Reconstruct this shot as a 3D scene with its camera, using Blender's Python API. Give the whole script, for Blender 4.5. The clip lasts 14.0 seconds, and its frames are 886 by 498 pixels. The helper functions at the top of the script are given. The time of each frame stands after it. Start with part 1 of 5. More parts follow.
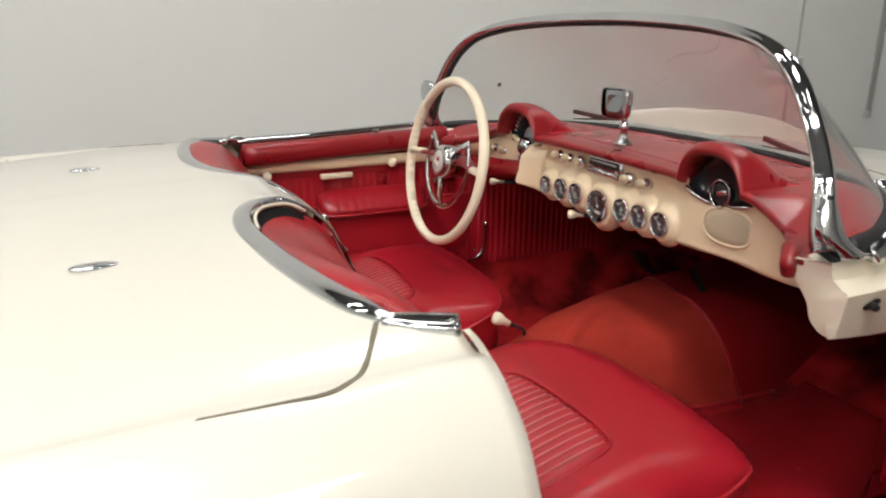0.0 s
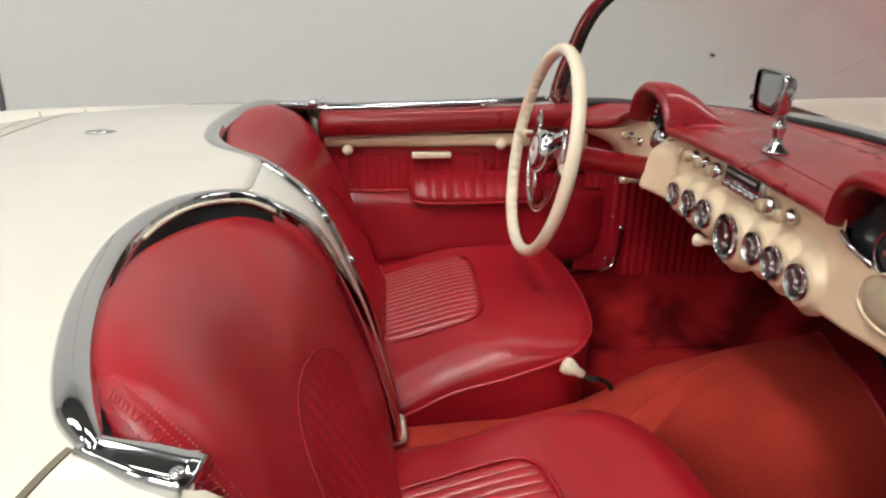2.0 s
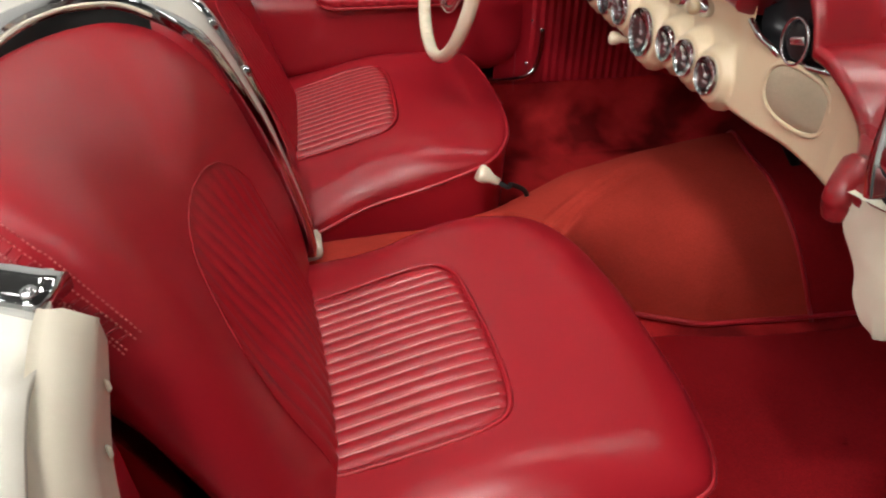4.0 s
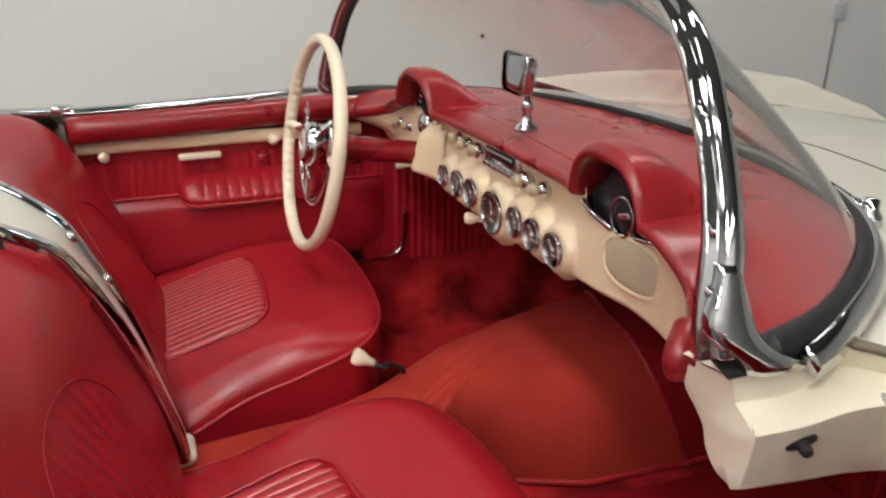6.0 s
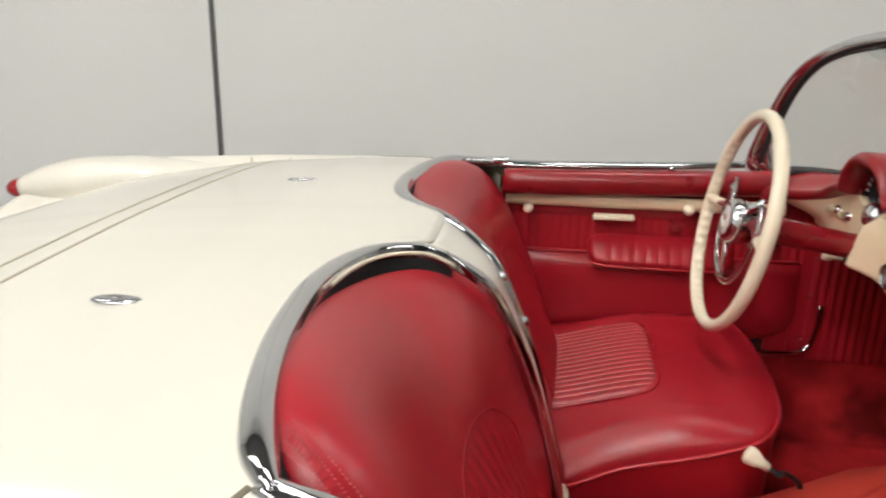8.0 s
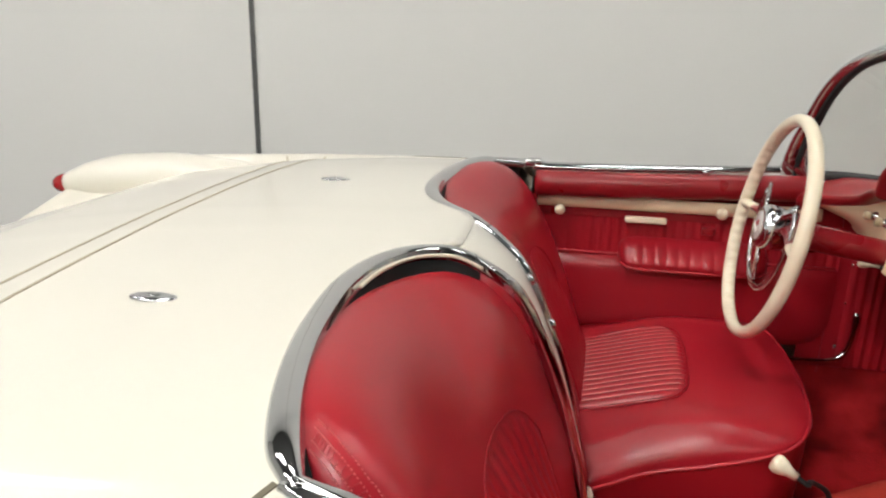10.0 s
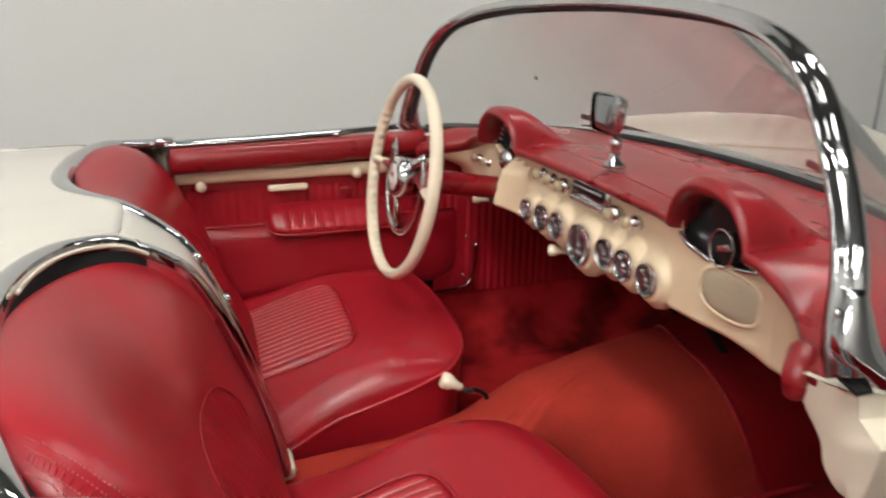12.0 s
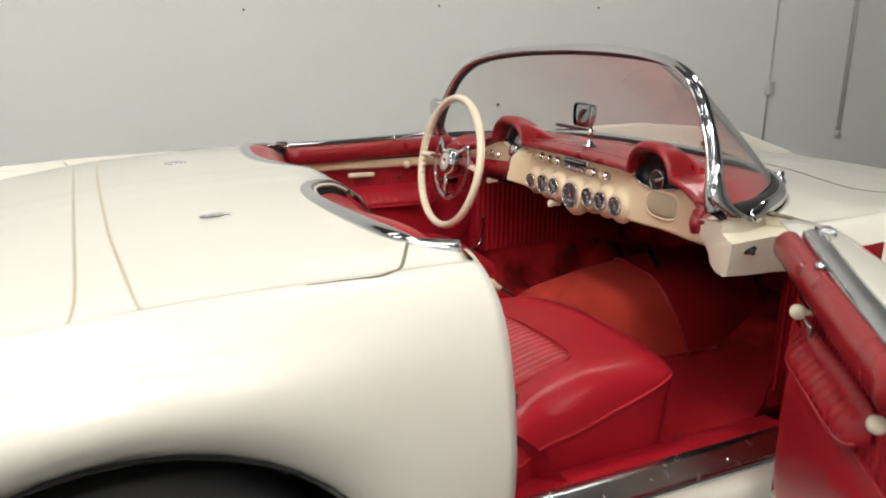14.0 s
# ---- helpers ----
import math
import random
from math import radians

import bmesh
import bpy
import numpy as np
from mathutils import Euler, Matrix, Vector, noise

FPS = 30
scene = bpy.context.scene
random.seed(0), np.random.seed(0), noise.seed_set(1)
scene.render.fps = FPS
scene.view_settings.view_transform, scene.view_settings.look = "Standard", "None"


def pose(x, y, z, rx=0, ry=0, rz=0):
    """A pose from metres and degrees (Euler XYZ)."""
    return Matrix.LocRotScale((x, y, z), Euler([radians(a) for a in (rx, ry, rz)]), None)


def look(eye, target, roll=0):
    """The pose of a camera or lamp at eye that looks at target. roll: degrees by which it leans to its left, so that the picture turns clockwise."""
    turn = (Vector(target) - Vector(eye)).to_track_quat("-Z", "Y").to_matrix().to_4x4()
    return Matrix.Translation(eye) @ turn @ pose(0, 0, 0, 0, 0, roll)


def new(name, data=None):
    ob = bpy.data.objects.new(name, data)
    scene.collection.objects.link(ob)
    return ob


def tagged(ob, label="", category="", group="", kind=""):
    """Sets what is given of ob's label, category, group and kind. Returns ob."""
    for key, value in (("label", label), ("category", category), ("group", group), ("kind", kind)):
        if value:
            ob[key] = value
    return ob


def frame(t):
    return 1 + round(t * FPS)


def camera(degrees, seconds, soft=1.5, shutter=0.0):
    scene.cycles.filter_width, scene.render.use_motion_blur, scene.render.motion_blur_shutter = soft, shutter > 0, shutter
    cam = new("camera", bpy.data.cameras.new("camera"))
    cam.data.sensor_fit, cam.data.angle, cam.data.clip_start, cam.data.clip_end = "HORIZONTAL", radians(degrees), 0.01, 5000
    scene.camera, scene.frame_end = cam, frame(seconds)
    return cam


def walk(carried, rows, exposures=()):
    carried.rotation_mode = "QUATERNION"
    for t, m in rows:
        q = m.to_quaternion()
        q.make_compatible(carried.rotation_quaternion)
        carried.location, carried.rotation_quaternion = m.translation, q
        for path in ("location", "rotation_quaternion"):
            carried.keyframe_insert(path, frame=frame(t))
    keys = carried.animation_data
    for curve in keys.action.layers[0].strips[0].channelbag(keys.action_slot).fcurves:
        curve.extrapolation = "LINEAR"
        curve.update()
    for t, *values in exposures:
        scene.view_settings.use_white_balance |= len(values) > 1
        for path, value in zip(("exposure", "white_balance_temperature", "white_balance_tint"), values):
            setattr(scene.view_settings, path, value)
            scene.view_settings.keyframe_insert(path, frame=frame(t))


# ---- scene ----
cam = camera(61.0, 14.0, soft=2.0, shutter=0.35)
PATH = [
    (0, (1.393, -1.091, 1.258), (-0.326, -0.258, 0.664), 0.5),
    (0.5, (1.286, -0.887, 1.256), (-0.512, -0.229, 0.679), 0.6),
    (1, (1.210, -0.739, 1.257), (-0.641, -0.266, 0.665), 0.9),
    (1.5, (1.152, -0.653, 1.253), (-0.711, -0.283, 0.626), 1.0),
    (2, (1.125, -0.626, 1.246), (-0.733, -0.401, 0.540), 1.3),
    (2.2, (1.119, -0.622, 1.243), (-0.725, -0.448, 0.489), 1.3),
    (2.55, (1.115, -0.616, 1.240), (-0.613, -0.492, 0.458), 1.4),
    (2.9, (1.111, -0.607, 1.234), (-0.573, -0.473, 0.366), 1.4),
    (3.25, (1.109, -0.597, 1.228), (-0.522, -0.416, 0.271), 1.5),
    (3.6, (1.109, -0.588, 1.222), (-0.469, -0.337, 0.194), 1.5),
    (3.95, (1.109, -0.580, 1.218), (-0.429, -0.249, 0.152), 1.5),
    (4.3, (1.110, -0.576, 1.218), (-0.494, -0.138, 0.108), 1.4),
    (4.5, (1.114, -0.567, 1.220), (-0.482, -0.058, 0.128), 0.9),
    (5, (1.122, -0.561, 1.231), (-0.477, 0.108, 0.234), 0.4),
    (5.5, (1.124, -0.556, 1.240), (-0.511, 0.194, 0.366), 0.2),
    (6, (1.125, -0.566, 1.252), (-0.598, 0.141, 0.522), 0.5),
    (6.5, (1.122, -0.580, 1.258), (-0.693, -0.028, 0.626), 0.7),
    (7, (1.118, -0.599, 1.262), (-0.772, -0.300, 0.682), 0.9),
    (7.5, (1.113, -0.618, 1.259), (-0.800, -0.598, 0.677), 1.1),
    (8, (1.112, -0.634, 1.254), (-0.787, -0.866, 0.671), 1.2),
    (8.2, (1.114, -0.642, 1.252), (-0.771, -0.967, 0.667), 1.4),
    (8.55, (1.115, -0.643, 1.253), (-0.655, -1.052, 0.696), 1.4),
    (8.9, (1.117, -0.640, 1.256), (-0.641, -1.094, 0.697), 1.4),
    (9.25, (1.120, -0.635, 1.260), (-0.639, -1.087, 0.699), 1.4),
    (9.6, (1.122, -0.629, 1.264), (-0.647, -1.036, 0.702), 1.3),
    (9.95, (1.122, -0.624, 1.267), (-0.663, -0.949, 0.703), 1.3),
    (10.3, (1.121, -0.622, 1.268), (-0.775, -0.844, 0.673), 1.3),
    (10.5, (1.118, -0.620, 1.265), (-0.788, -0.760, 0.675), 1.2),
    (11, (1.104, -0.622, 1.261), (-0.801, -0.504, 0.664), 1.3),
    (11.5, (1.107, -0.642, 1.257), (-0.756, -0.263, 0.637), 1.1),
    (12, (1.148, -0.692, 1.256), (-0.636, -0.047, 0.623), 0.9),
    (12.5, (1.280, -0.786, 1.259), (-0.404, 0.087, 0.624), 0.6),
    (13, (1.434, -0.951, 1.265), (-0.259, -0.081, 0.650), 0.5),
    (13.5, (1.604, -1.122, 1.269), (-0.111, -0.270, 0.693), 0.5),
    (14, (1.834, -1.310, 1.274), (0.096, -0.478, 0.740), 0.6),
]
walk(cam, [(t, look(eye, target, roll)) for t, eye, target, roll in PATH])

# ---- light ----
world = bpy.data.worlds.new("world")
scene.world = world
world.use_nodes = True
world.node_tree.nodes["Background"].inputs[0].default_value = (0.75, 0.78, 0.8, 1)
world.node_tree.nodes["Background"].inputs[1].default_value = 0.05
scene.view_settings.exposure = 0.0
LAMP = 23.4


# ---- materials ----
def material(name, colour, rough=0.5, metal=0.0, coat=0.0, grain=None, grain_size=400.0, bump=0.0, wear=0.0, wear_size=6.0,
             coat_rough=0.05, spec=0.5, stretch=(1, 1, 1), rough_var=0.0, sheen=0.0, crease=0.0, crease_size=16.0):
    """A surface with variation at two scales: fine grain and broad wear."""
    m = bpy.data.materials.new(name)
    m.use_nodes = True
    nt = m.node_tree
    p = nt.nodes["Principled BSDF"]
    p.inputs["Base Color"].default_value = (*colour, 1)
    p.inputs["Roughness"].default_value = rough
    p.inputs["Metallic"].default_value = metal
    p.inputs["Coat Weight"].default_value = coat
    p.inputs["Coat Roughness"].default_value = coat_rough
    p.inputs["Specular IOR Level"].default_value = spec
    p.inputs["Sheen Weight"].default_value = sheen
    tc = nt.nodes.new("ShaderNodeTexCoord")
    mp = nt.nodes.new("ShaderNodeMapping")
    mp.inputs["Scale"].default_value = stretch
    nt.links.new(tc.outputs["Object"], mp.inputs["Vector"])
    if wear or rough_var:
        big = nt.nodes.new("ShaderNodeTexNoise")
        big.inputs["Scale"].default_value = wear_size
        big.inputs["Detail"].default_value = 2
        nt.links.new(mp.outputs[0], big.inputs["Vector"])
    if wear:
        mix = nt.nodes.new("ShaderNodeMix")
        mix.data_type = "RGBA"
        mix.inputs["A"].default_value = (*[c * (1 - wear) for c in colour], 1)
        mix.inputs["B"].default_value = (*[min(1, c * (1 + wear)) for c in colour], 1)
        spread = nt.nodes.new("ShaderNodeMapRange")
        spread.inputs["From Min"].default_value, spread.inputs["From Max"].default_value = (0.36, 0.64) if wear > 0.5 else (0.0, 1.0)
        nt.links.new(big.outputs["Fac"], spread.inputs["Value"])
        nt.links.new(spread.outputs[0], mix.inputs["Factor"])
        colour_out = mix.outputs["Result"]
        if grain:
            fine = nt.nodes.new("ShaderNodeTexNoise")
            fine.inputs["Scale"].default_value = grain_size
            fine.inputs["Detail"].default_value = 3
            nt.links.new(mp.outputs[0], fine.inputs["Vector"])
            mix2 = nt.nodes.new("ShaderNodeMix")
            mix2.data_type = "RGBA"
            mix2.blend_type = "MULTIPLY"
            mix2.inputs["Factor"].default_value = grain
            ramp = nt.nodes.new("ShaderNodeMapRange")
            ramp.inputs["From Min"].default_value, ramp.inputs["From Max"].default_value = 0.3, 0.7
            ramp.inputs["To Min"].default_value, ramp.inputs["To Max"].default_value = 0.4, 1.3
            nt.links.new(fine.outputs["Fac"], ramp.inputs["Value"])
            nt.links.new(colour_out, mix2.inputs["A"])
            nt.links.new(ramp.outputs[0], mix2.inputs["B"])
            colour_out = mix2.outputs["Result"]
        nt.links.new(colour_out, p.inputs["Base Color"])
    if rough_var:
        mr = nt.nodes.new("ShaderNodeMapRange")
        mr.interpolation_type = "SMOOTHSTEP"
        mr.inputs["From Min"].default_value, mr.inputs["From Max"].default_value = 0.15, 0.85
        mr.inputs["To Min"].default_value, mr.inputs["To Max"].default_value = rough - rough_var, rough + rough_var
        nt.links.new(big.outputs["Fac"], mr.inputs["Value"])
        nt.links.new(mr.outputs[0], p.inputs["Roughness"])
    if bump:
        fine2 = nt.nodes.new("ShaderNodeTexNoise")
        fine2.inputs["Scale"].default_value = grain_size
        fine2.inputs["Detail"].default_value = 4
        nt.links.new(mp.outputs[0], fine2.inputs["Vector"])
        b = nt.nodes.new("ShaderNodeBump")
        b.inputs["Strength"].default_value = bump
        b.inputs["Distance"].default_value = 0.001
        nt.links.new(fine2.outputs["Fac"], b.inputs["Height"])
        nt.links.new(b.outputs[0], p.inputs["Normal"])
        if crease:
            soft = nt.nodes.new("ShaderNodeTexNoise")
            soft.inputs["Scale"].default_value = crease_size
            soft.inputs["Detail"].default_value = 1
            nt.links.new(mp.outputs[0], soft.inputs["Vector"])
            b2 = nt.nodes.new("ShaderNodeBump")
            b2.inputs["Strength"].default_value = crease
            b2.inputs["Distance"].default_value = 0.006
            nt.links.new(soft.outputs["Fac"], b2.inputs["Height"])
            nt.links.new(b2.outputs[0], b.inputs["Normal"])
    return m


def glow(name, colour, power):
    m = bpy.data.materials.new(name)
    m.use_nodes = True
    p = m.node_tree.nodes["Principled BSDF"]
    p.inputs["Base Color"].default_value = (0.8, 0.8, 0.8, 1)
    p.inputs["Emission Color"].default_value = (*colour, 1)
    p.inputs["Emission Strength"].default_value = power
    return m


def clear(name, tint=(1, 1, 1), rough=0.0):
    m = bpy.data.materials.new(name)
    m.use_nodes = True
    p = m.node_tree.nodes["Principled BSDF"]
    p.inputs["Base Color"].default_value = (*tint, 1)
    p.inputs["Roughness"].default_value = rough
    p.inputs["Transmission Weight"].default_value = 1
    p.inputs["IOR"].default_value = 1.5
    return m


PAINT = material("cream_paint", (0.715, 0.688, 0.605), 0.32, coat=0.7, wear=0.02, wear_size=2.5, rough_var=0.05, bump=0.03, grain_size=60)
DASH = material("beige_dash_paint", (0.74, 0.60, 0.405), 0.38, coat=0.35, coat_rough=0.15, wear=0.05, wear_size=9, rough_var=0.06)
JAMB = material("cream_jamb_paint", (0.78, 0.72, 0.58), 0.45, wear=0.08, wear_size=14, rough_var=0.08)
VINYL = material("red_vinyl", (0.35, 0.011, 0.020), 0.295, spec=0.45, wear=0.08, wear_size=5, rough_var=0.012, bump=0.15, grain_size=900)
PAD = material("red_painted_pad", (0.245, 0.008, 0.013), 0.30, coat=0.25, coat_rough=0.2, wear=0.08, wear_size=8, rough_var=0.05, bump=0.06, grain_size=700)
PIPING = material("red_piping", (0.40, 0.018, 0.027), 0.32, wear=0.1, wear_size=20)
SEAMTHREAD = material("faded_red_thread", (0.58, 0.13, 0.12), 0.6, wear=0.3, wear_size=120)
THREAD = material("worn_pink_stitching", (0.75, 0.30, 0.27), 0.6, wear=0.2, wear_size=200)
CARPET = material("orange_red_carpet", (0.41, 0.038, 0.026), 0.95, grain=0.5, grain_size=600, wear=0.22, wear_size=9, bump=0.7, spec=0.1, crease=0.5, crease_size=9)
MAT = material("red_floor_carpet", (0.34, 0.015, 0.017), 0.9, grain=0.6, grain_size=600, wear=0.55, wear_size=8, bump=0.6, spec=0.08)
MATDARK = material("dark_red_mat", (0.30, 0.009, 0.013), 0.92, grain=0.6, grain_size=800, wear=0.25, wear_size=7, bump=0.6, spec=0.08)
CHROME = material("chrome", (0.60, 0.61, 0.62), 0.07, metal=1.0, rough_var=0.03, wear=0.03, wear_size=9)
SATIN = material("brushed_bright_trim", (0.62, 0.63, 0.64), 0.24, metal=1.0, rough_var=0.05, wear=0.06, wear_size=30)
BLACK = material("black_rubber", (0.012, 0.012, 0.013), 0.6, wear=0.2, wear_size=30)
DIAL = material("black_dial", (0.010, 0.010, 0.011), 0.45, wear=0.1, wear_size=40)
DISH = material("dark_grey_dish", (0.025, 0.025, 0.028), 0.22, wear=0.1, wear_size=20)
MARKS = material("dial_marks", (0.75, 0.75, 0.72), 0.5)
GREY = material("grey_needle", (0.45, 0.46, 0.47), 0.35)
BUTTON = material("pale_horn_button", (0.55, 0.53, 0.50), 0.2, coat=0.6, wear=0.05, wear_size=60)
IVORY = material("ivory_plastic", (0.80, 0.71, 0.54), 0.30, coat=0.3, coat_rough=0.1, wear=0.04, wear_size=25)
KNOB = material("aged_ivory_knob", (0.46, 0.37, 0.24), 0.28, coat=0.3, coat_rough=0.1, wear=0.12, wear_size=60)
MESHWHITE = material("grille_cloth", (0.52, 0.44, 0.31), 0.8, grain=0.7, grain_size=1400, wear=0.05, bump=0.5)
TYRE = material("tyre_rubber", (0.015, 0.015, 0.016), 0.75, wear=0.2, wear_size=20, bump=0.2, grain_size=200)
# near black for hollows and for gaps where shade is painted in
WELL = material("near_black_hollow", (0.006, 0.006, 0.006), 0.9, wear=0.2)
TAIL = material("red_lens", (0.30, 0.005, 0.008), 0.12, coat=0.6)
WALL = material("grey_wall_paint", (0.80, 0.80, 0.775), 0.75, wear=0.03, wear_size=0.8, bump=0.15, grain_size=35, rough_var=0.05)
CONDUIT = material("painted_conduit", (0.58, 0.58, 0.57), 0.5, wear=0.05)
SEAM = material("dark_wall_joint", (0.10, 0.10, 0.10), 0.7, wear=0.15, wear_size=12)
FLOOR = material("dark_carpet_floor", (0.022, 0.022, 0.024), 0.7, grain=0.7, grain_size=120, wear=0.3, wear_size=2, bump=0.3)
CEIL = material("grey_ceiling", (0.17, 0.17, 0.17), 0.8, wear=0.04, wear_size=1.0)
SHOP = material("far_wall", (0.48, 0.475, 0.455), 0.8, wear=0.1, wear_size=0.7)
MIRROR = material("mirror_silver", (0.36, 0.37, 0.39), 0.02, metal=1.0)
GLASS = clear("windshield_glass", (0.915, 0.945, 0.925))
SOFTGAP = material("shallow_panel_gap", (0.42, 0.37, 0.27), 0.8, wear=0.2, wear_size=3)
CRACK = material("panel_gap", (0.16, 0.14, 0.10), 0.9, wear=0.1)
DIFFUSER = glow("lamp_diffuser", (1.0, 0.975, 0.94), LAMP * 0.95)
DIM = glow("dim_lamp_diffuser", (1.0, 0.975, 0.94), LAMP * 0.54)
STRONG = glow("side_lamp_diffuser", (1.0, 0.975, 0.93), LAMP * 2.5)
SPOTLIT = glow("bright_lamp_diffuser", (1.0, 0.97, 0.91), LAMP * 8.0)


# ---- helpers for meshes ----
def part(name, bm, mats, parent=None, label="", smooth=True, category="", kind="", group=""):
    """Links a bmesh as one object under its parent."""
    me = bpy.data.meshes.new(name)
    bmesh.ops.recalc_face_normals(bm, faces=bm.faces[:])
    for f in bm.faces:
        f.smooth = smooth
    bm.to_mesh(me)
    bm.free()
    for m in mats if isinstance(mats, (list, tuple)) else [mats]:
        me.materials.append(m)
    ob = new(name, me)
    if parent is not None:
        while parent.parent is not None and parent.parent.parent is not None:
            parent = parent.parent
        ob.parent = parent
    return tagged(ob, label, category, group, kind)


def lead(empty, main):
    """Lets a mesh stand in for the empty that held its parts."""
    main.parent = empty.parent
    for child in list(empty.children):
        if child is not main:
            child.parent = main
    name, label = empty.name, empty["label"]
    bpy.data.objects.remove(empty)
    main.name, main["label"] = name, label
    return main


def crisp(ob, angle=35):
    """Keeps edges sharper than the angle."""
    me = ob.data
    bm = bmesh.new()
    bm.from_mesh(me)
    for e in bm.edges:
        if len(e.link_faces) == 2 and e.calc_face_angle(0) > radians(angle):
            e.smooth = False
    bm.to_mesh(me)
    bm.free()
    return ob


def lerp(a, b, t):
    return a + (b - a) * t


def ease(t):
    t = min(1.0, max(0.0, t))
    return t * t * (3 - 2 * t)


def table(x, xs, ys):
    return float(np.interp(x, xs, ys))


def spline(points, n=8, closed=False):
    """Points along a smooth curve through those given."""
    p = [Vector(q) for q in points]
    out, count = [], len(p) if closed else len(p) - 1
    for i in range(count):
        if closed:
            a, b, c, d = p[i - 1], p[i], p[(i + 1) % len(p)], p[(i + 2) % len(p)]
        else:
            b, c = p[i], p[i + 1]
            a = p[i - 1] if i else b * 2 - c
            d = p[i + 2] if i + 2 < len(p) else c * 2 - b
        for k in range(n):
            t = k / n
            out.append(0.5 * ((2 * b) + (c - a) * t + (2 * a - 5 * b + 4 * c - d) * t * t + (3 * b - a - 3 * c + d) * t ** 3))
    if not closed:
        out.append(p[-1].copy())
    return out


def sheet(bm, rows, wrap=False, mat=0):
    """Faces between rows of points."""
    vs = [[bm.verts.new(p) for p in row] for row in rows]
    for a, b in zip(vs, vs[1:]):
        n = len(a)
        for i in range(n if wrap else n - 1):
            j = (i + 1) % n
            f = bm.faces.new((a[i], a[j], b[j], b[i]))
            f.material_index = mat
    return vs


def sweep(bm, path, profile, up=None, scale=None, closed=False, caps=True, mat=0, ups=None):
    """A profile of (side, up) pairs carried along a path."""
    path = [Vector(p) for p in path]
    rows = []
    n = len(path)
    for i, p in enumerate(path):
        if closed:
            d = path[(i + 1) % n] - path[i - 1]
        else:
            d = path[min(i + 1, n - 1)] - path[max(i - 1, 0)]
        d.normalize()
        u = Vector(ups[i]) if ups else Vector(up or (0, 0, 1))
        side = d.cross(u)
        if side.length < 1e-4:
            side = d.cross(Vector((0, 1, 0)))
        side.normalize()
        u = side.cross(d)
        s = scale[i] if scale else 1.0
        sa, sb = s if isinstance(s, tuple) else (s, s)
        rows.append([p + side * a * sa + u * b * sb for a, b in profile])
    if closed:
        rows.append(rows[0])
    vs = sheet(bm, rows, wrap=True, mat=mat)
    if closed:
        bmesh.ops.remove_doubles(bm, verts=vs[0] + vs[-1], dist=1e-6)
    elif caps:
        for row in (vs[0], vs[-1]):
            f = bm.faces.new(row)
            f.material_index = mat
    return vs


def ring(r, n=12, ry=None, start=0.0):
    ry = r if ry is None else ry
    return [(r * math.cos(start + 2 * math.pi * k / n), ry * math.sin(start + 2 * math.pi * k / n)) for k in range(n)]


def tube(bm, path, r, n=12, mat=0, closed=False, up=None):
    return sweep(bm, path, ring(r, n), up=up, mat=mat, closed=closed)


def lathe(bm, profile, m=None, n=24, mat=0, caps=True):
    """Turns (radius, height) pairs round the z axis, placed by m."""
    m = m or Matrix.Identity(4)
    rows = [[m @ Vector((r * math.cos(2 * math.pi * k / n), r * math.sin(2 * math.pi * k / n), h)) for k in range(n)] for r, h in profile]
    vs = sheet(bm, rows, wrap=True, mat=mat)
    for row, (r, _) in ((vs[0], profile[0]), (vs[-1], profile[-1])):
        if r > 1e-5 and caps:
            f = bm.faces.new(row)
            f.material_index = mat
    bmesh.ops.remove_doubles(bm, verts=[v for row in vs for v in row], dist=1e-6)


def block(bm, size, m, bevel=0.0, mat=0, segments=2):
    """A box of that size, with rounded edges."""
    b = bmesh.new()
    bmesh.ops.create_cube(b, size=1)
    bmesh.ops.scale(b, vec=size, verts=b.verts)
    if bevel:
        bmesh.ops.bevel(b, geom=b.edges[:], offset=bevel, segments=segments, profile=0.5, affect="EDGES")
    me = bpy.data.meshes.new("tmp")
    for f in b.faces:
        f.material_index = mat
    b.transform(m)
    b.to_mesh(me)
    b.free()
    start = len(bm.faces)
    bm.from_mesh(me)
    bm.faces.ensure_lookup_table()
    for f in bm.faces[start:]:
        f.material_index = mat
    bpy.data.meshes.remove(me)


def ball(bm, r, m, mat=0):
    lathe(bm, [(r * math.sin(math.pi * k / 10), -r * math.cos(math.pi * k / 10)) for k in range(11)], m, 16, mat)


def facing(p, d):
    """A pose at p whose z axis points along d."""
    return Matrix.Translation(p) @ Vector(d).to_track_quat("Z", "Y").to_matrix().to_4x4()


def thicken(ob, t, offset=-1):
    mod = ob.modifiers.new("thickness", "SOLIDIFY")
    mod.thickness, mod.offset = t, offset
    return ob


# ---- room ----
def slab(name, lo, hi, mat, label, category):
    bm = bmesh.new()
    size = [b - a for a, b in zip(lo, hi)]
    block(bm, size, Matrix.Translation([(a + b) / 2 for a, b in zip(lo, hi)]), 0.0)
    return part(name, bm, mat, None, label, False, category, "structure")


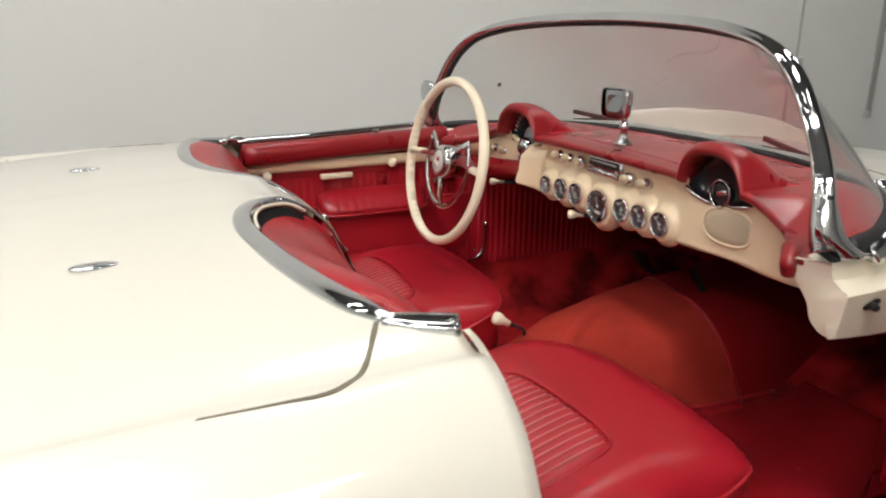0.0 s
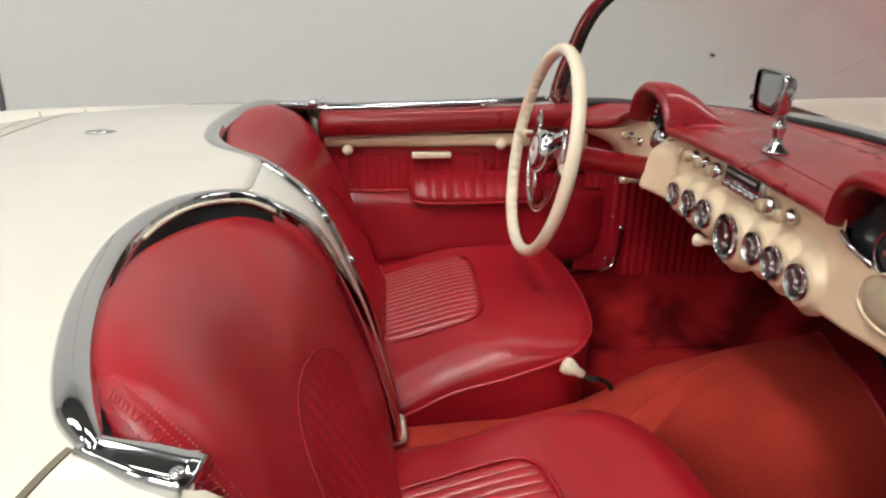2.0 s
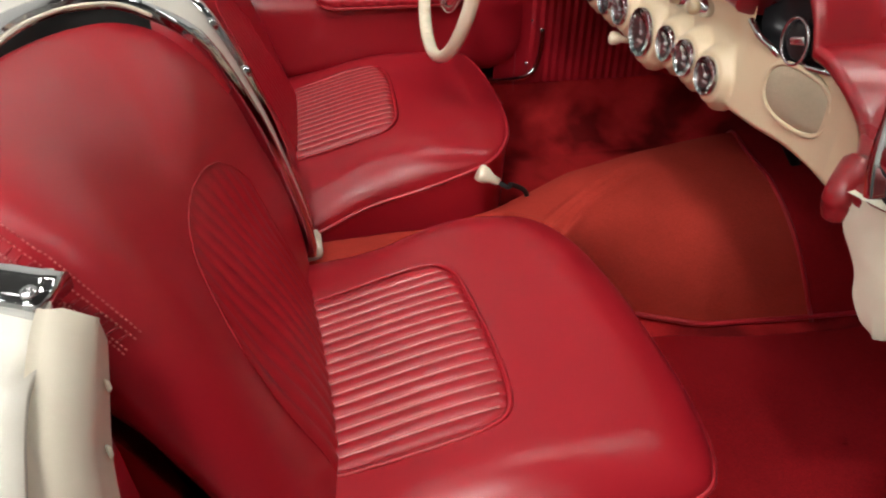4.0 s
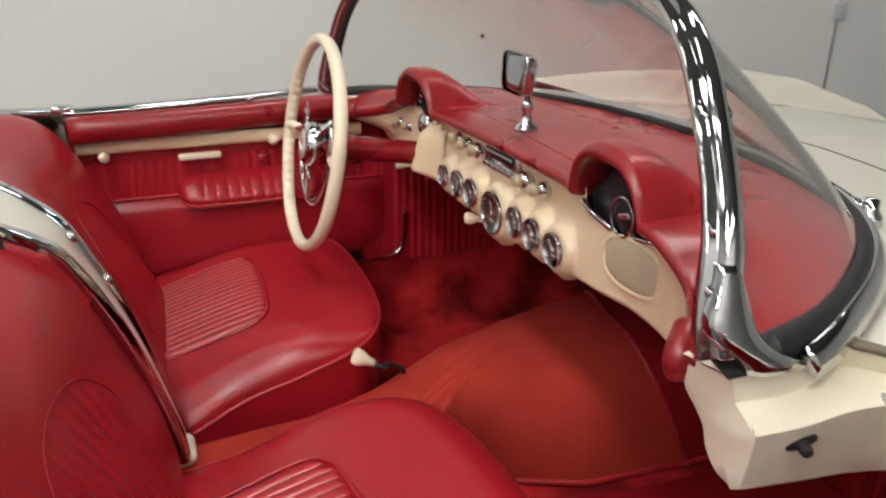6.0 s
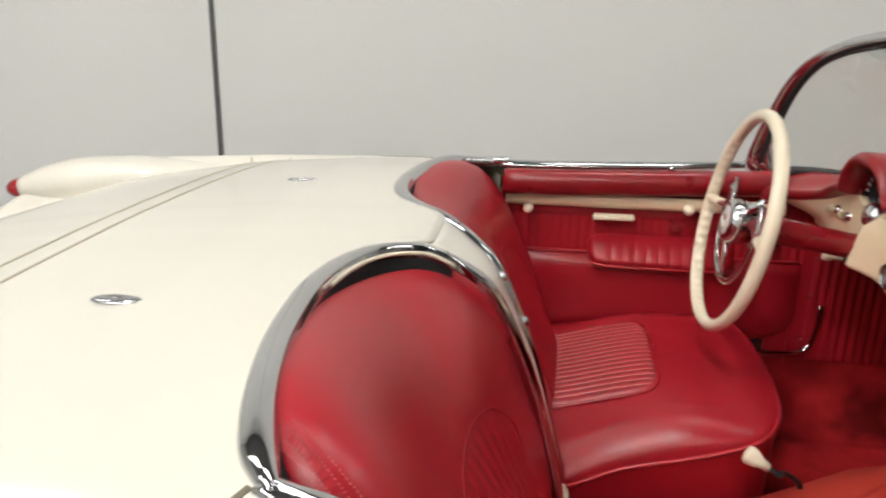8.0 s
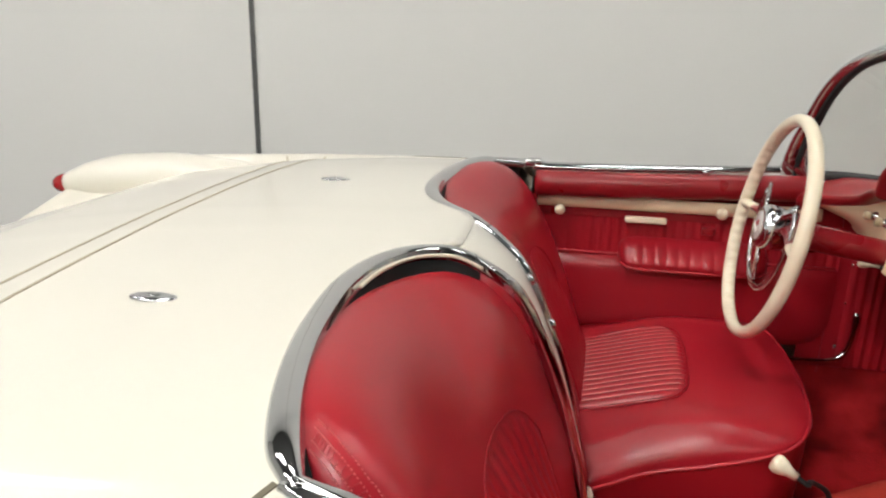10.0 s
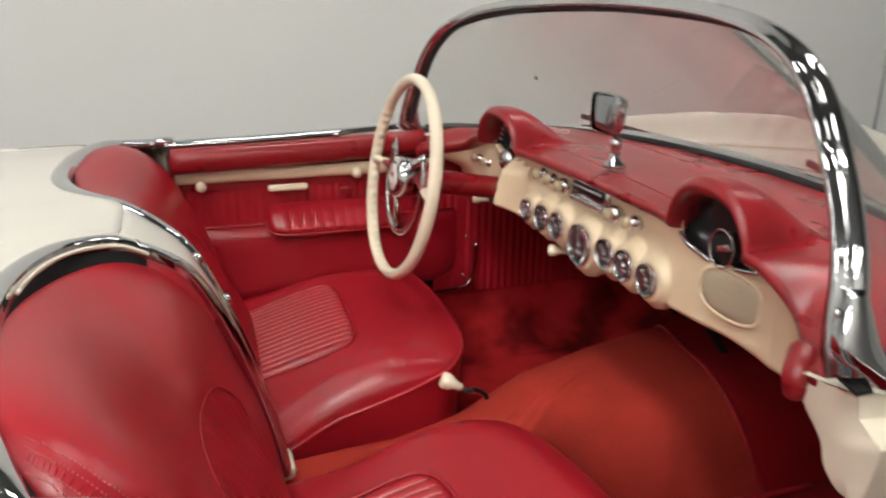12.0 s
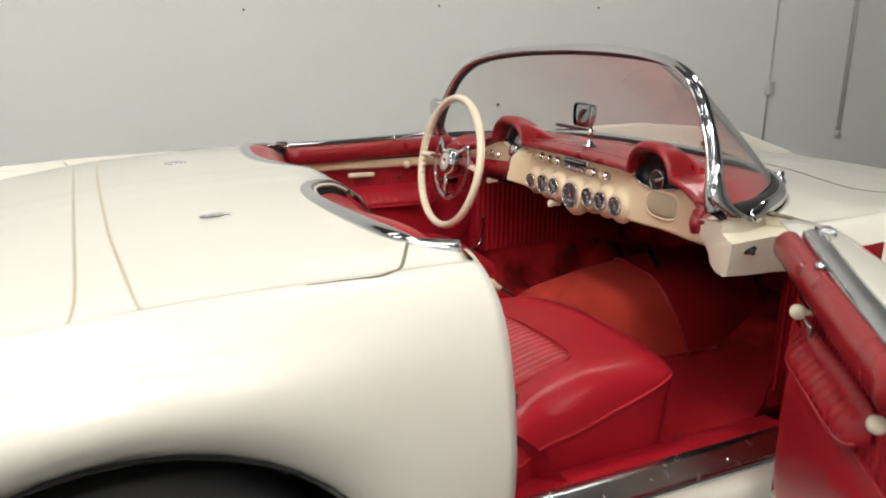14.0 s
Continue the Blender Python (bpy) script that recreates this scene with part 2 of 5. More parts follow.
WX = -2.35
slab("floor", (WX - 0.2, -7.2, -0.1), (6.2, 7.2, 0.0), FLOOR, "dark speckled carpet showroom floor", "floor")
slab("wall_west", (WX - 0.2, -7.2, 0.0), (WX, 7.2, 4.2), WALL, "smooth light grey painted wall behind the car", "wall")
slab("wall_north", (WX, 7.0, 0.0), (6.0, 7.2, 4.2), WALL, "light grey painted end wall", "wall")
# south and east walls are unseen; their grey sets bounce light and chrome reflections
slab("wall_south", (WX, -7.2, 0.0), (6.0, -7.0, 4.2), SHOP, "unseen grey end wall toned for bounce light", "wall")
slab("wall_east", (6.0, -7.2, 0.0), (6.2, 7.2, 4.2), SHOP, "unseen grey wall opposite the car toned for bounce light", "wall")
slab("ceiling", (WX - 0.2, -7.2, 4.2), (6.2, 7.2, 4.4), CEIL, "plain grey ceiling", "ceiling")


def ceiling_light(x, y, sx, sy, mat):
    lamp = new("ceiling_light")
    lamp.location = (x, y, 4.2)
    bm = bmesh.new()
    block(bm, (sx + 0.08, sy + 0.08, 0.06), Matrix.Translation((0, 0, -0.03)), 0.01)
    part("frame", bm, CONDUIT, lamp, smooth=False)
    bm = bmesh.new()
    block(bm, (sx, sy, 0.02), Matrix.Translation((0, 0, -0.065)), 0.006)
    part("diffuser", bm, mat, lamp, "glowing white diffuser", smooth=False)
    return tagged(lamp, "white rectangular ceiling light with glowing diffuser", "ceiling light", "rows of ceiling lights")


for lx, row, mat in ((-0.5, (-5.4, -3.6, -1.8), DIM), (-0.5, (0.0, 1.8, 3.6), DIFFUSER), (1.0, (-5.4, -3.6, -1.8), DIFFUSER), (3.3, (-5.4, -3.7), STRONG), (5.0, (-5.4, -3.6, -1.8, 0.0), STRONG)):
    for ly in row:
        ceiling_light(lx, ly, 0.3, 0.9, mat)
ceiling_light(2.3, -1.5, 0.3, 0.45, SPOTLIT)


def wall_joint(y):
    bm = bmesh.new()
    block(bm, (0.012, 0.022, 4.2), Matrix.Translation((WX + 0.006, y, 2.1)), 0.002)
    part("wall_joint", bm, SEAM, None, "narrow dark vertical joint strip in grey wall", False, "trim", "structure")


wall_joint(-2.15)


def wall_fixing(y, z, r, label):
    bm = bmesh.new()
    lathe(bm, [(r, 0.0), (r, 0.004), (r * 0.6, 0.012), (0.0, 0.014)], facing((WX, y, z), (1, 0, 0)), 12)
    part("wall_fixing", bm, SEAM, None, label, True, "wall fixing")


wall_fixing(1.07, 0.895, 0.010, "small dark bolt in the grey wall")
for fy, fz in ((-0.48, 1.42), (0.65, 1.47), (1.79, 1.49)):
    wall_fixing(fy, fz, 0.006, "small dark nail in the grey wall")


def conduit(y, r, bottom):
    bm = bmesh.new()
    tube(bm, [(WX + r, y, 4.2), (WX + r, y, bottom)], r, 10)
    pipe = part("conduit", bm, CONDUIT, None, "thin grey painted conduit running down the wall", True, "conduit")
    bm = bmesh.new()
    block(bm, (0.035, 0.05, 0.05), Matrix.Translation((WX + 0.018, y, bottom)), 0.006)
    part("junction_box", bm, CONDUIT, pipe)
    return pipe


conduit(4.23, 0.018, 0.58)
thin = conduit(3.40, 0.008, 0.0)
bm = bmesh.new()
block(bm, (0.04, 0.07, 0.10), Matrix.Translation((WX + 0.02, 3.40, 0.955)), 0.006)
part("outlet_box", bm, CONDUIT, thin)

# ---- car: an empty at its base, right side is +x, front is +y ----
car = tagged(new("car"), "cream 1950s two-seat convertible with red interior and open passenger door", "car")

RIM = [(0.676, -0.803, 0.930), (0.658, -0.816, 0.936), (0.625, -0.833, 0.942), (0.56, -0.854, 0.947), (0.475, -0.872, 0.950), (0.39, -0.882, 0.951), (0.30, -0.886, 0.951),
       (0.215, -0.875, 0.950), (0.150, -0.849, 0.948), (0.113, -0.815, 0.944), (0.093, -0.781, 0.937), (0.078, -0.74, 0.915), (0.066, -0.70, 0.884)]
FALL = [(0.057, -0.676, 0.848), (0.050, -0.647, 0.786), (0.044, -0.62, 0.715), (0.039, -0.595, 0.63), (0.035, -0.575, 0.55), (0.032, -0.565, 0.485)]


def rim_y(x):
    return table(abs(x), [0, 0.066, 0.078, 0.093, 0.113, 0.150, 0.215, 0.30, 0.39, 0.475, 0.56, 0.625, 0.665],
                 [-0.775, -0.775, -0.78, -0.79, -0.820, -0.855, -0.881, -0.892, -0.888, -0.878, -0.860, -0.838, -0.812])


def rear_edge(x, z):
    """Where the rear body starts: the cockpit rim, then the door's rear edge."""
    x = abs(x)
    if x < 0.675:
        return rim_y(x)
    return table(-z, [-0.93, -0.87, -0.80, -0.72, -0.6, -0.3], [-0.736, -0.732, -0.729, -0.726, -0.721, -0.715])


RY = [-2.35, -2.2, -2.05, -1.9, -1.6, -1.3, -1.06, -0.8, -0.69]
RC = [0.52, 0.63, 0.72, 0.79, 0.885, 0.932, 0.951, 0.957, 0.958]
RF = [0.58, 0.66, 0.755, 0.848, 0.890, 0.908, 0.915, 0.918, 0.918]
FY = [-0.1, 0.1, 0.3, 0.6, 0.9, 1.2, 1.5, 1.8, 2.0]
FC = [0.93, 0.935, 0.93, 0.905, 0.885, 0.86, 0.81, 0.72, 0.60]
FF = [0.905, 0.905, 0.915, 0.935, 0.94, 0.92, 0.87, 0.77, 0.66]


def section(y, ys, cs, fs, rise=0.004):
    """Half a cross-section of the body, from the middle out and down."""
    zc, zf = table(y, ys, cs), table(y, ys, fs)
    zv = min(zc - 0.034, zf - 0.004)
    e = zc - 0.024 if zc > zf - 0.1 else zc - 0.01
    pts = [(0, zc), (0.06, zc), (0.11, zc - 0.001), (0.25, zc - 0.003), (0.45, zc - 0.009), (0.60, zc - 0.017), (0.68, e), (0.735, zv), (0.775, zf), (0.815, zf - 0.022),
           (0.85, zf - 0.06), (0.878, zf - 0.13), (0.893, zf - 0.23), (0.895, zf - 0.33), (0.885, zf - 0.43), (0.87, zf - 0.51), (0.845, zf - 0.60)]
    lift = rise * ease((y + 1.15) / 0.22) if y < 0 else 0
    dip = 0.012 * ease((y + 0.86) / 0.085) if y < 0 else 0
    return spline([(x, 0, z + lift * math.exp(-((x - 0.39) / 0.19) ** 2) - dip * math.exp(-(x / 0.12) ** 4)) for x, z in pts], 5)


def shell(name, edge, far, ys, cs, fs, arch, label, n=90):
    """A body shell that starts at edge(x, z) and runs to y = far, with wheel arches cut in."""
    bm = bmesh.new()
    rows = []
    base = section(ys[len(ys) // 2], ys, cs, fs)
    half = len(base)
    for k in range(n + 1):
        v = (k / n)
        row, low_row = [], []
        for i in range(half):
            y = None
            z = 0.9
            for _ in range(3):
                y = lerp(edge(base[i].x, z), far, v)
                z = section(y, ys, cs, fs)[i].z
            taper = 1 - 0.10 * ease((abs(y) - 1.5) / 0.8)
            row.append(Vector((base[i].x * taper, y, z)))
            low_row.append(Vector((0, 0, section(y, ys, cs, fs)[i].z)))
        mirrored = [Vector((-p.x, p.y, q.z)) for p, q in zip(row, low_row)]
        rows.append(list(reversed(mirrored[1:])) + row)
    out = 1 if far > 0 else -1
    last = rows[-1]
    for k in range(1, 8):
        a = math.pi / 2 * k / 7
        s = 0.12 + 0.88 * math.cos(a)
        rows.append([Vector((p.x * (0.35 + 0.65 * s), p.y + out * 0.20 * math.sin(a), 0.42 + (p.z - 0.42) * s)) for p in last])
    cy, cz, r = arch
    for row in rows[:n + 1]:
        for flip in (1, -1):
            half_row = row[half - 1:] if flip > 0 else row[half - 1::-1]
            top = 50
            z0, z1 = half_row[top].z, half_row[-1].z
            for p in half_row[top + 1:]:
                if abs(p.y - cy) < r:
                    low = max(z1, cz + math.sqrt(r * r - (p.y - cy) ** 2))
                    p.z = z0 - (z0 - p.z) * (z0 - low) / (z0 - z1)
    sheet(bm, rows)
    ob = part(name, bm, PAINT, car, label)
    thicken(ob, 0.006)
    for side in (-1, 1):
        b2 = bmesh.new()
        inner = [[(side * x, cy + (r + 0.012) * math.cos(a), cz + (r + 0.012) * math.sin(a)) for a in np.linspace(-0.4, math.pi + 0.4, 30)] for x in (0.875, 0.55)]
        sheet(b2, inner)
        part("wheel_housing", b2, WELL, ob, "black wheel housing")
    return ob


rear = shell("rear_body", rear_edge, -2.32, RY, RC, RF, (-1.32, 0.304, 0.42), "cream painted rear deck and fenders")


def front_edge(x, z):
    x = abs(x)
    if x < 0.70:
        return table(x, [0, 0.165, 0.32, 0.462, 0.552, 0.609, 0.649, 0.676, 0.70], [0.395, 0.385, 0.355, 0.295, 0.235, 0.175, 0.115, 0.06, 0.025])
    return table(-z, [-0.92, -0.90, -0.875, -0.6, -0.3], [0.05, 0.08, 0.098, 0.10, 0.10])


front = shell("front_body", front_edge, 2.0, FY, FC, FF, (1.28, 0.297, 0.40), "cream painted hood and front fenders")


def surface_z(x, y):
    """Height of the body's top at a place."""
    ys, cs, fs = (RY, RC, RF) if y < 0 else (FY, FC, FF)
    pts = section(y, ys, cs, fs, 0.004)
    return table(abs(x), [p.x for p in pts[:50]], [p.z for p in pts[:50]])


def groove(points, parent, width=0.005, lift=0.0012, label="dark panel gap", mat=None, taper=False):
    """A dark gap between two body panels."""
    bm = bmesh.new()
    pts = [Vector((x, y, surface_z(x, y) + lift)) for x, y, *_ in spline([(x, y, 0) for x, y in points], 10)]
    thin = [(lerp(0.25, 1.0, ease((len(pts) - 1 - i) / (0.45 * len(pts)))) if taper else 1.0, 1.0) for i in range(len(pts))]
    sweep(bm, pts, [(-width / 2, 0), (width / 2, 0), (width / 2, -0.004), (-width / 2, -0.004)], scale=thin)
    part("panel_gap", bm, mat or CRACK, parent, label, False)


for s in (1, -1):
    groove([(s * x, y) for x, y in ((0.672, -0.822), (0.717, -0.848), (0.750, -0.872), (0.768, -0.892), (0.775, -0.915), (0.774, -0.955), (0.771, -1.03))], rear, 0.006, taper=True)
for pts in ([(0.76, -1.372), (0.71, -1.353), (0.62, -1.346), (0.3, -1.345), (0, -1.345)], [(0.75, -1.262), (0.66, -1.272), (0.4, -1.286), (0.2, -1.289), (0, -1.29)]):
    groove(pts + [(-x, y) for x, y in reversed(pts[:-1])], rear, 0.005, 0.0012, "shallow seam across the rear deck", SOFTGAP)
groove([(0.54, 1.2), (0.545, 0.75), (0.535, 0.63), (0.49, 0.565), (0.40, 0.585), (0.2, 0.66), (0, 0.685), (-0.2, 0.66), (-0.40, 0.585), (-0.49, 0.565), (-0.535, 0.63), (-0.545, 0.75), (-0.54, 1.2)], front, 0.004)

# chrome rim round each seat back
for side in (-1, 1):
    bm = bmesh.new()
    pts = spline([(side * x, y, z) for x, y, z in RIM + FALL], 7)
    ups, sc = [], []
    for i, p in enumerate(pts):
        t = ease((0.945 - p.z) / 0.12) if abs(p.x) < 0.2 else 0
        ups.append(Vector((0, 0, 1)).lerp(Vector((side * 0.55, 0.75, 0.35)), t))
        w = lerp(0.0165, 0.0135, t)
        w *= lerp(0.5, 1, ease(i / 16))
        sc.append((w, lerp(0.010, 0.009, t)))
    prof = [(side * a, b) for a, b in ((-1, -0.9), (-1.0, -0.15), (-0.93, 0.25), (-0.72, 0.62), (-0.4, 0.88), (0, 1.0), (0.4, 0.98), (0.68, 0.82), (0.82, 0.5), (0.84, 0.1), (0.96, -0.15), (1.0, -0.5), (1.0, -3.0), (0.8, -3.0))]
    sweep(bm, pts, prof, ups=ups, scale=sc)
    rim = part("cockpit_rim", bm, CHROME, car, "polished chrome cockpit rim behind the seat")
    k = next(i for i, p in enumerate(pts) if abs(p.x) < 0.12 and p.z < 0.926)
    bm = bmesh.new()
    sweep(bm, [pts[k], pts[k].lerp(pts[k + 1], 0.22)], prof, ups=ups[k:k + 2], scale=[(sc[k][0] * 1.04, sc[k][1] * 1.06)] * 2)
    part("rim_joint", bm, BLACK, rim, "dark joint across the rim")
    # lip below the rim; upper sheet painted near black for the gap's shade
    cx = side * 0.36
    for span, mat, words in (([p for p in pts if p.z > 0.918], WELL, "inner lip painted near black for the shaded gap under the rim"), ([p for p in pts if abs(p.x) < 0.18 and 0.80 < p.z < 0.926], VINYL, "red inner lip beside the seat back")):
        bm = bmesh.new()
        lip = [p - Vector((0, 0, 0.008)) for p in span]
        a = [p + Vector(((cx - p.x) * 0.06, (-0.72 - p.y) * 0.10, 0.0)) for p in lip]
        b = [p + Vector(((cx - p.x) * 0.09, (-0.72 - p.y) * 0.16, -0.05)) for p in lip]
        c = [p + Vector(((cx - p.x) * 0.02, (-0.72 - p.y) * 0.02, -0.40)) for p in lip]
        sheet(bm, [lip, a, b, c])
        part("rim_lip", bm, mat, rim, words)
        if mat is WELL:
            flange = a
    if side > 0:
        # cream strip paints the pale reflection seen in the chrome inner edge
        bm = bmesh.new()
        tube(bm, [p + Vector((0, 0.003, 0.007)) for p in flange if abs(p.x) < 0.30], 0.0028, 6)
        part("lip_reflection", bm, JAMB, rim, "thin cream strip for the reflection in the rim's chrome flange")
    # corner cap beside the door
    bm = bmesh.new()
    cap = spline([(side * 0.669, -0.815, 0.934), (side * 0.684, -0.776, 0.931), (side * 0.699, -0.734, 0.928)], 5)
    sweep(bm, cap, [(-0.020, -0.01), (-0.019, 0.003), (-0.012, 0.008), (-0.002, 0.0085), (0.004, 0.0045), (0.012, 0.0065), (0.018, 0.002), (0.019, -0.01)], scale=[(lerp(0.55, 1.0, ease(i / 7)), 1.0) for i in range(len(cap))])
    corner = part("rim_corner_cap", bm, CHROME, rim, "chrome corner cap beside the door opening")
    bm = bmesh.new()
    lathe(bm, [(0.006, 0.0), (0.005, 0.002), (0.002, 0.0028), (0.0, 0.002)], facing((side * 0.705, -0.745, 0.9345), (side * 0.2, 0, 1)), 12)
    part("cap_screw", bm, SATIN, corner)

# cream waterfall panel between the seat backs
bm = bmesh.new()
left = spline([(-x + 0.004, y - 0.004, z) for x, y, z in [(0.085, -0.775, 0.946), (0.078, -0.74, 0.921), (0.066, -0.70, 0.888)] + FALL], 5)
rows = []
for p in left:
    w = abs(p.x)
    rows.append([Vector((lerp(-w, w, k / 8), p.y + 0.012 * math.cos(math.pi * (k / 8 - 0.5)), p.z)) for k in range(9)])
for i in range(5):
    rows[i] = [p - Vector((0, 0, 0.004 * (1 - i / 5))) for p in rows[i]]
rows.insert(0, [Vector((p.x, -0.80, 0.940)) for p in rows[0]])
sheet(bm, rows)
fall = part("waterfall_panel", bm, PAINT, car, "cream painted panel running down between the seat backs")
thicken(fall, 0.005)
bm = bmesh.new()
block(bm, (0.07, 0.05, 0.03), pose(0, -0.572, 0.48, 10), 0.012)
part("foot_bracket", bm, JAMB, fall)
for z, y in ((0.872, -0.690), (0.80, -0.652)):
    bm = bmesh.new()
    lathe(bm, [(0.0, 0.010), (0.006, 0.009), (0.010, 0.004), (0.010, 0)], facing((0, y + 0.012, z), (0, 0.8, 0.5)), 14)
    part("latch_stud", bm, CHROME, fall, "small chrome stud")


def deck_fastener(x, y):
    bm = bmesh.new()
    z = surface_z(x, y)
    n = 28
    prof = [(1.0, 0.0), (1.0, 0.0022), (0.85, 0.0040), (0.5, 0.0052), (0.32, 0.0036), (0.0, 0.0036)]
    rows = [[(x + 0.013 * r * math.cos(2 * math.pi * k / n), y + 0.031 * r * math.sin(2 * math.pi * k / n), z + h) for k in range(n)] for r, h in prof[:-1]]
    vs = sheet(bm, rows, wrap=True)
    bm.faces.new(vs[-1])
    block(bm, (0.010, 0.007, 0.004), Matrix.Translation((x, y, z + 0.004)), 0.0015)
    part("deck_fastener", bm, CHROME, car, "oval chrome top fastener on the cream deck")


deck_fastener(-0.308, -1.09)
deck_fastener(0.368, -1.095)


# tail of each rear fender with its lens
for side in (-1, 1):
    bm = bmesh.new()
    lathe(bm, [(0.027, -0.01), (0.028, 0.008), (0.024, 0.028), (0.015, 0.042), (0.0, 0.048)], facing((side * 0.745, -2.02, 0.792), (0, -1, -0.1)), 20)
    part("tail_lamp", bm, TAIL, car, "round red tail lamp lens")
    bm = bmesh.new()
    pts = [(side * 0.765, -1.45, 0.845), (side * 0.76, -1.72, 0.830), (side * 0.752, -1.90, 0.812), (side * 0.745, -2.02, 0.792)]
    sweep(bm, spline(pts, 8), ring(0.03, 18), scale=[table(i / 24, [0, 0.3, 0.55, 0.8, 1], [1.2, 2.0, 2.1, 1.6, 0.95]) for i in range(25)])
    part("tail_cone", bm, PAINT, car)


# ---- wheels ----
def wheel(x, y):
    s = 1 if x > 0 else -1
    m = facing((x, y, 0.33), (s, 0, 0))
    bm = bmesh.new()
    lathe(bm, [(0.20, -0.075), (0.25, -0.085), (0.305, -0.08), (0.328, -0.06), (0.33, 0.0), (0.328, 0.06), (0.305, 0.08), (0.25, 0.085), (0.20, 0.075)], m, 40)
    w = part("wheel", bm, TYRE, car, "black tyre in the wheel arch")
    bm = bmesh.new()
    lathe(bm, [(0.20, 0.0), (0.20, 0.06), (0.185, 0.055), (0.15, 0.04), (0.08, 0.055), (0.0, 0.06)], m, 32)
    part("wheel_cover", bm, CHROME, w, "chrome wheel cover")


for sx in (-1, 1):
    wheel(sx * 0.72, -1.31)
    wheel(sx * 0.72, 1.28)

# ---- cabin floor, tunnel and sills ----
bm = bmesh.new()
rows = []
for y in np.linspace(-0.925, 0.75, 34):
    z = 0.325 + 0.16 * ease((y - 0.40) / 0.32)
    rows.append([(x, y, z + 0.004 * math.sin(x * 23 + y * 17)) for x in np.linspace(-0.725, 0.725, 29)])
sheet(bm, rows)
thicken(part("floor_carpet", bm, MAT, car, "dark red floor carpet"), 0.01)

bm = bmesh.new()
rows = []
TY = [-0.62, -0.35, -0.22, -0.05, 0.12, 0.3, 0.6]
TZ = [0.465, 0.472, 0.494, 0.533, 0.551, 0.568, 0.585]
TW = [0.085, 0.09, 0.115, 0.200, 0.248, 0.275, 0.30]
FOOT = [0.085, 0.085, 0.085, 0.075, 0.155, 0.170, 0.185]


def tunnel_at(y, a, lift=0.0):
    """A place on the tunnel: wider towards the driver than towards the passenger."""
    top = table(y, TY, TZ)
    cx, sx = math.cos(a), abs(math.sin(a))
    w = table(y, TY, TW if cx > 0 else FOOT) + lift
    x = -w * (abs(cx) ** 0.62) * (1 if cx > 0 else -1)
    z = 0.325 + (top + lift - 0.325) * (sx ** 0.62)
    folds = 0.0
    for at, turn, high in ((0.088, -0.60, 0.014), (0.064, -0.63, 0.008), (0.040, -0.62, 0.009)):
        near = math.exp(-((x - at - turn * (y + 0.17)) / 0.0075) ** 2)
        folds += high * near * ease((y + 0.24) / 0.05) * (1 - ease((y + 0.06) / 0.17))
    return Vector((x + 0.01, y, z + folds + 0.0025 * noise.noise((x * 9, y * 7, z * 9)) * sx))


def seam_y(a):
    c = math.cos(a)
    if c > 0:
        return 0.270 + 0.10 * c
    return 0.250 + 0.020 * (1 + c) ** 3 + 0.092 * (1 - abs(math.sin(a)) ** 0.62) ** 1.2


spread = sorted([math.pi * k / 80 for k in range(81)] + [math.acos(math.copysign(abs(u) ** (1 / 0.62), u)) for u in np.linspace(-0.96, 0.96, 110)])
for v in np.linspace(0, 1, 90):
    row = []
    for a in spread:
        row.append(tunnel_at(lerp(-0.62, seam_y(a), v), a))
    rows.append(row)
sheet(bm, rows)
tunnel = part("transmission_tunnel", bm, CARPET, car, "orange-red carpeted transmission tunnel")
bm = bmesh.new()
arc = [tunnel_at(seam_y(math.pi * k / 48), math.pi * k / 48, 0.001) for k in range(49)]
tube(bm, arc, 0.004, 8)
part("carpet_binding", bm, PIPING, tunnel)
bm = bmesh.new()
edge = [(0.012 + table(y, TY, FOOT), y, 0.336) for y in np.linspace(-0.2, 0.45, 30)]
tube(bm, edge, 0.005, 8)
part("carpet_binding", bm, PIPING, tunnel)
bm = bmesh.new()
sheet(bm, [[tunnel_at(lerp(seam_y(math.pi * k / 32), 0.62, v), math.pi * k / 32, 0.001) for k in range(33)] for v in np.linspace(0, 1, 16)])
part("front_carpet", bm, MATDARK, tunnel, "dark red carpet over the front of the tunnel")

# loose carpet mat in the passenger footwell
bm = bmesh.new()
ring_pts = spline([(0.235, 0.50, 0), (0.215, 0.2, 0), (0.185, 0.02, 0), (0.22, -0.12, 0), (0.45, -0.17, 0), (0.60, -0.15, 0), (0.645, -0.08, 0), (0.652, 0.2, 0), (0.652, 0.50, 0)], 5)
rows = [[(0.475 + (p.x - 0.475) * r, 0.2 + (p.y - 0.2) * r, h + 0.16 * ease((0.2 + (p.y - 0.2) * r - 0.40) / 0.32)) for p in ring_pts] for r, h in ((1.0, 0.328), (0.995, 0.338), (0.97, 0.342), (0.5, 0.343), (0.02, 0.343))]
sheet(bm, rows, wrap=True)
part("floor_mat", bm, MATDARK, car, "loose dark red carpet mat")

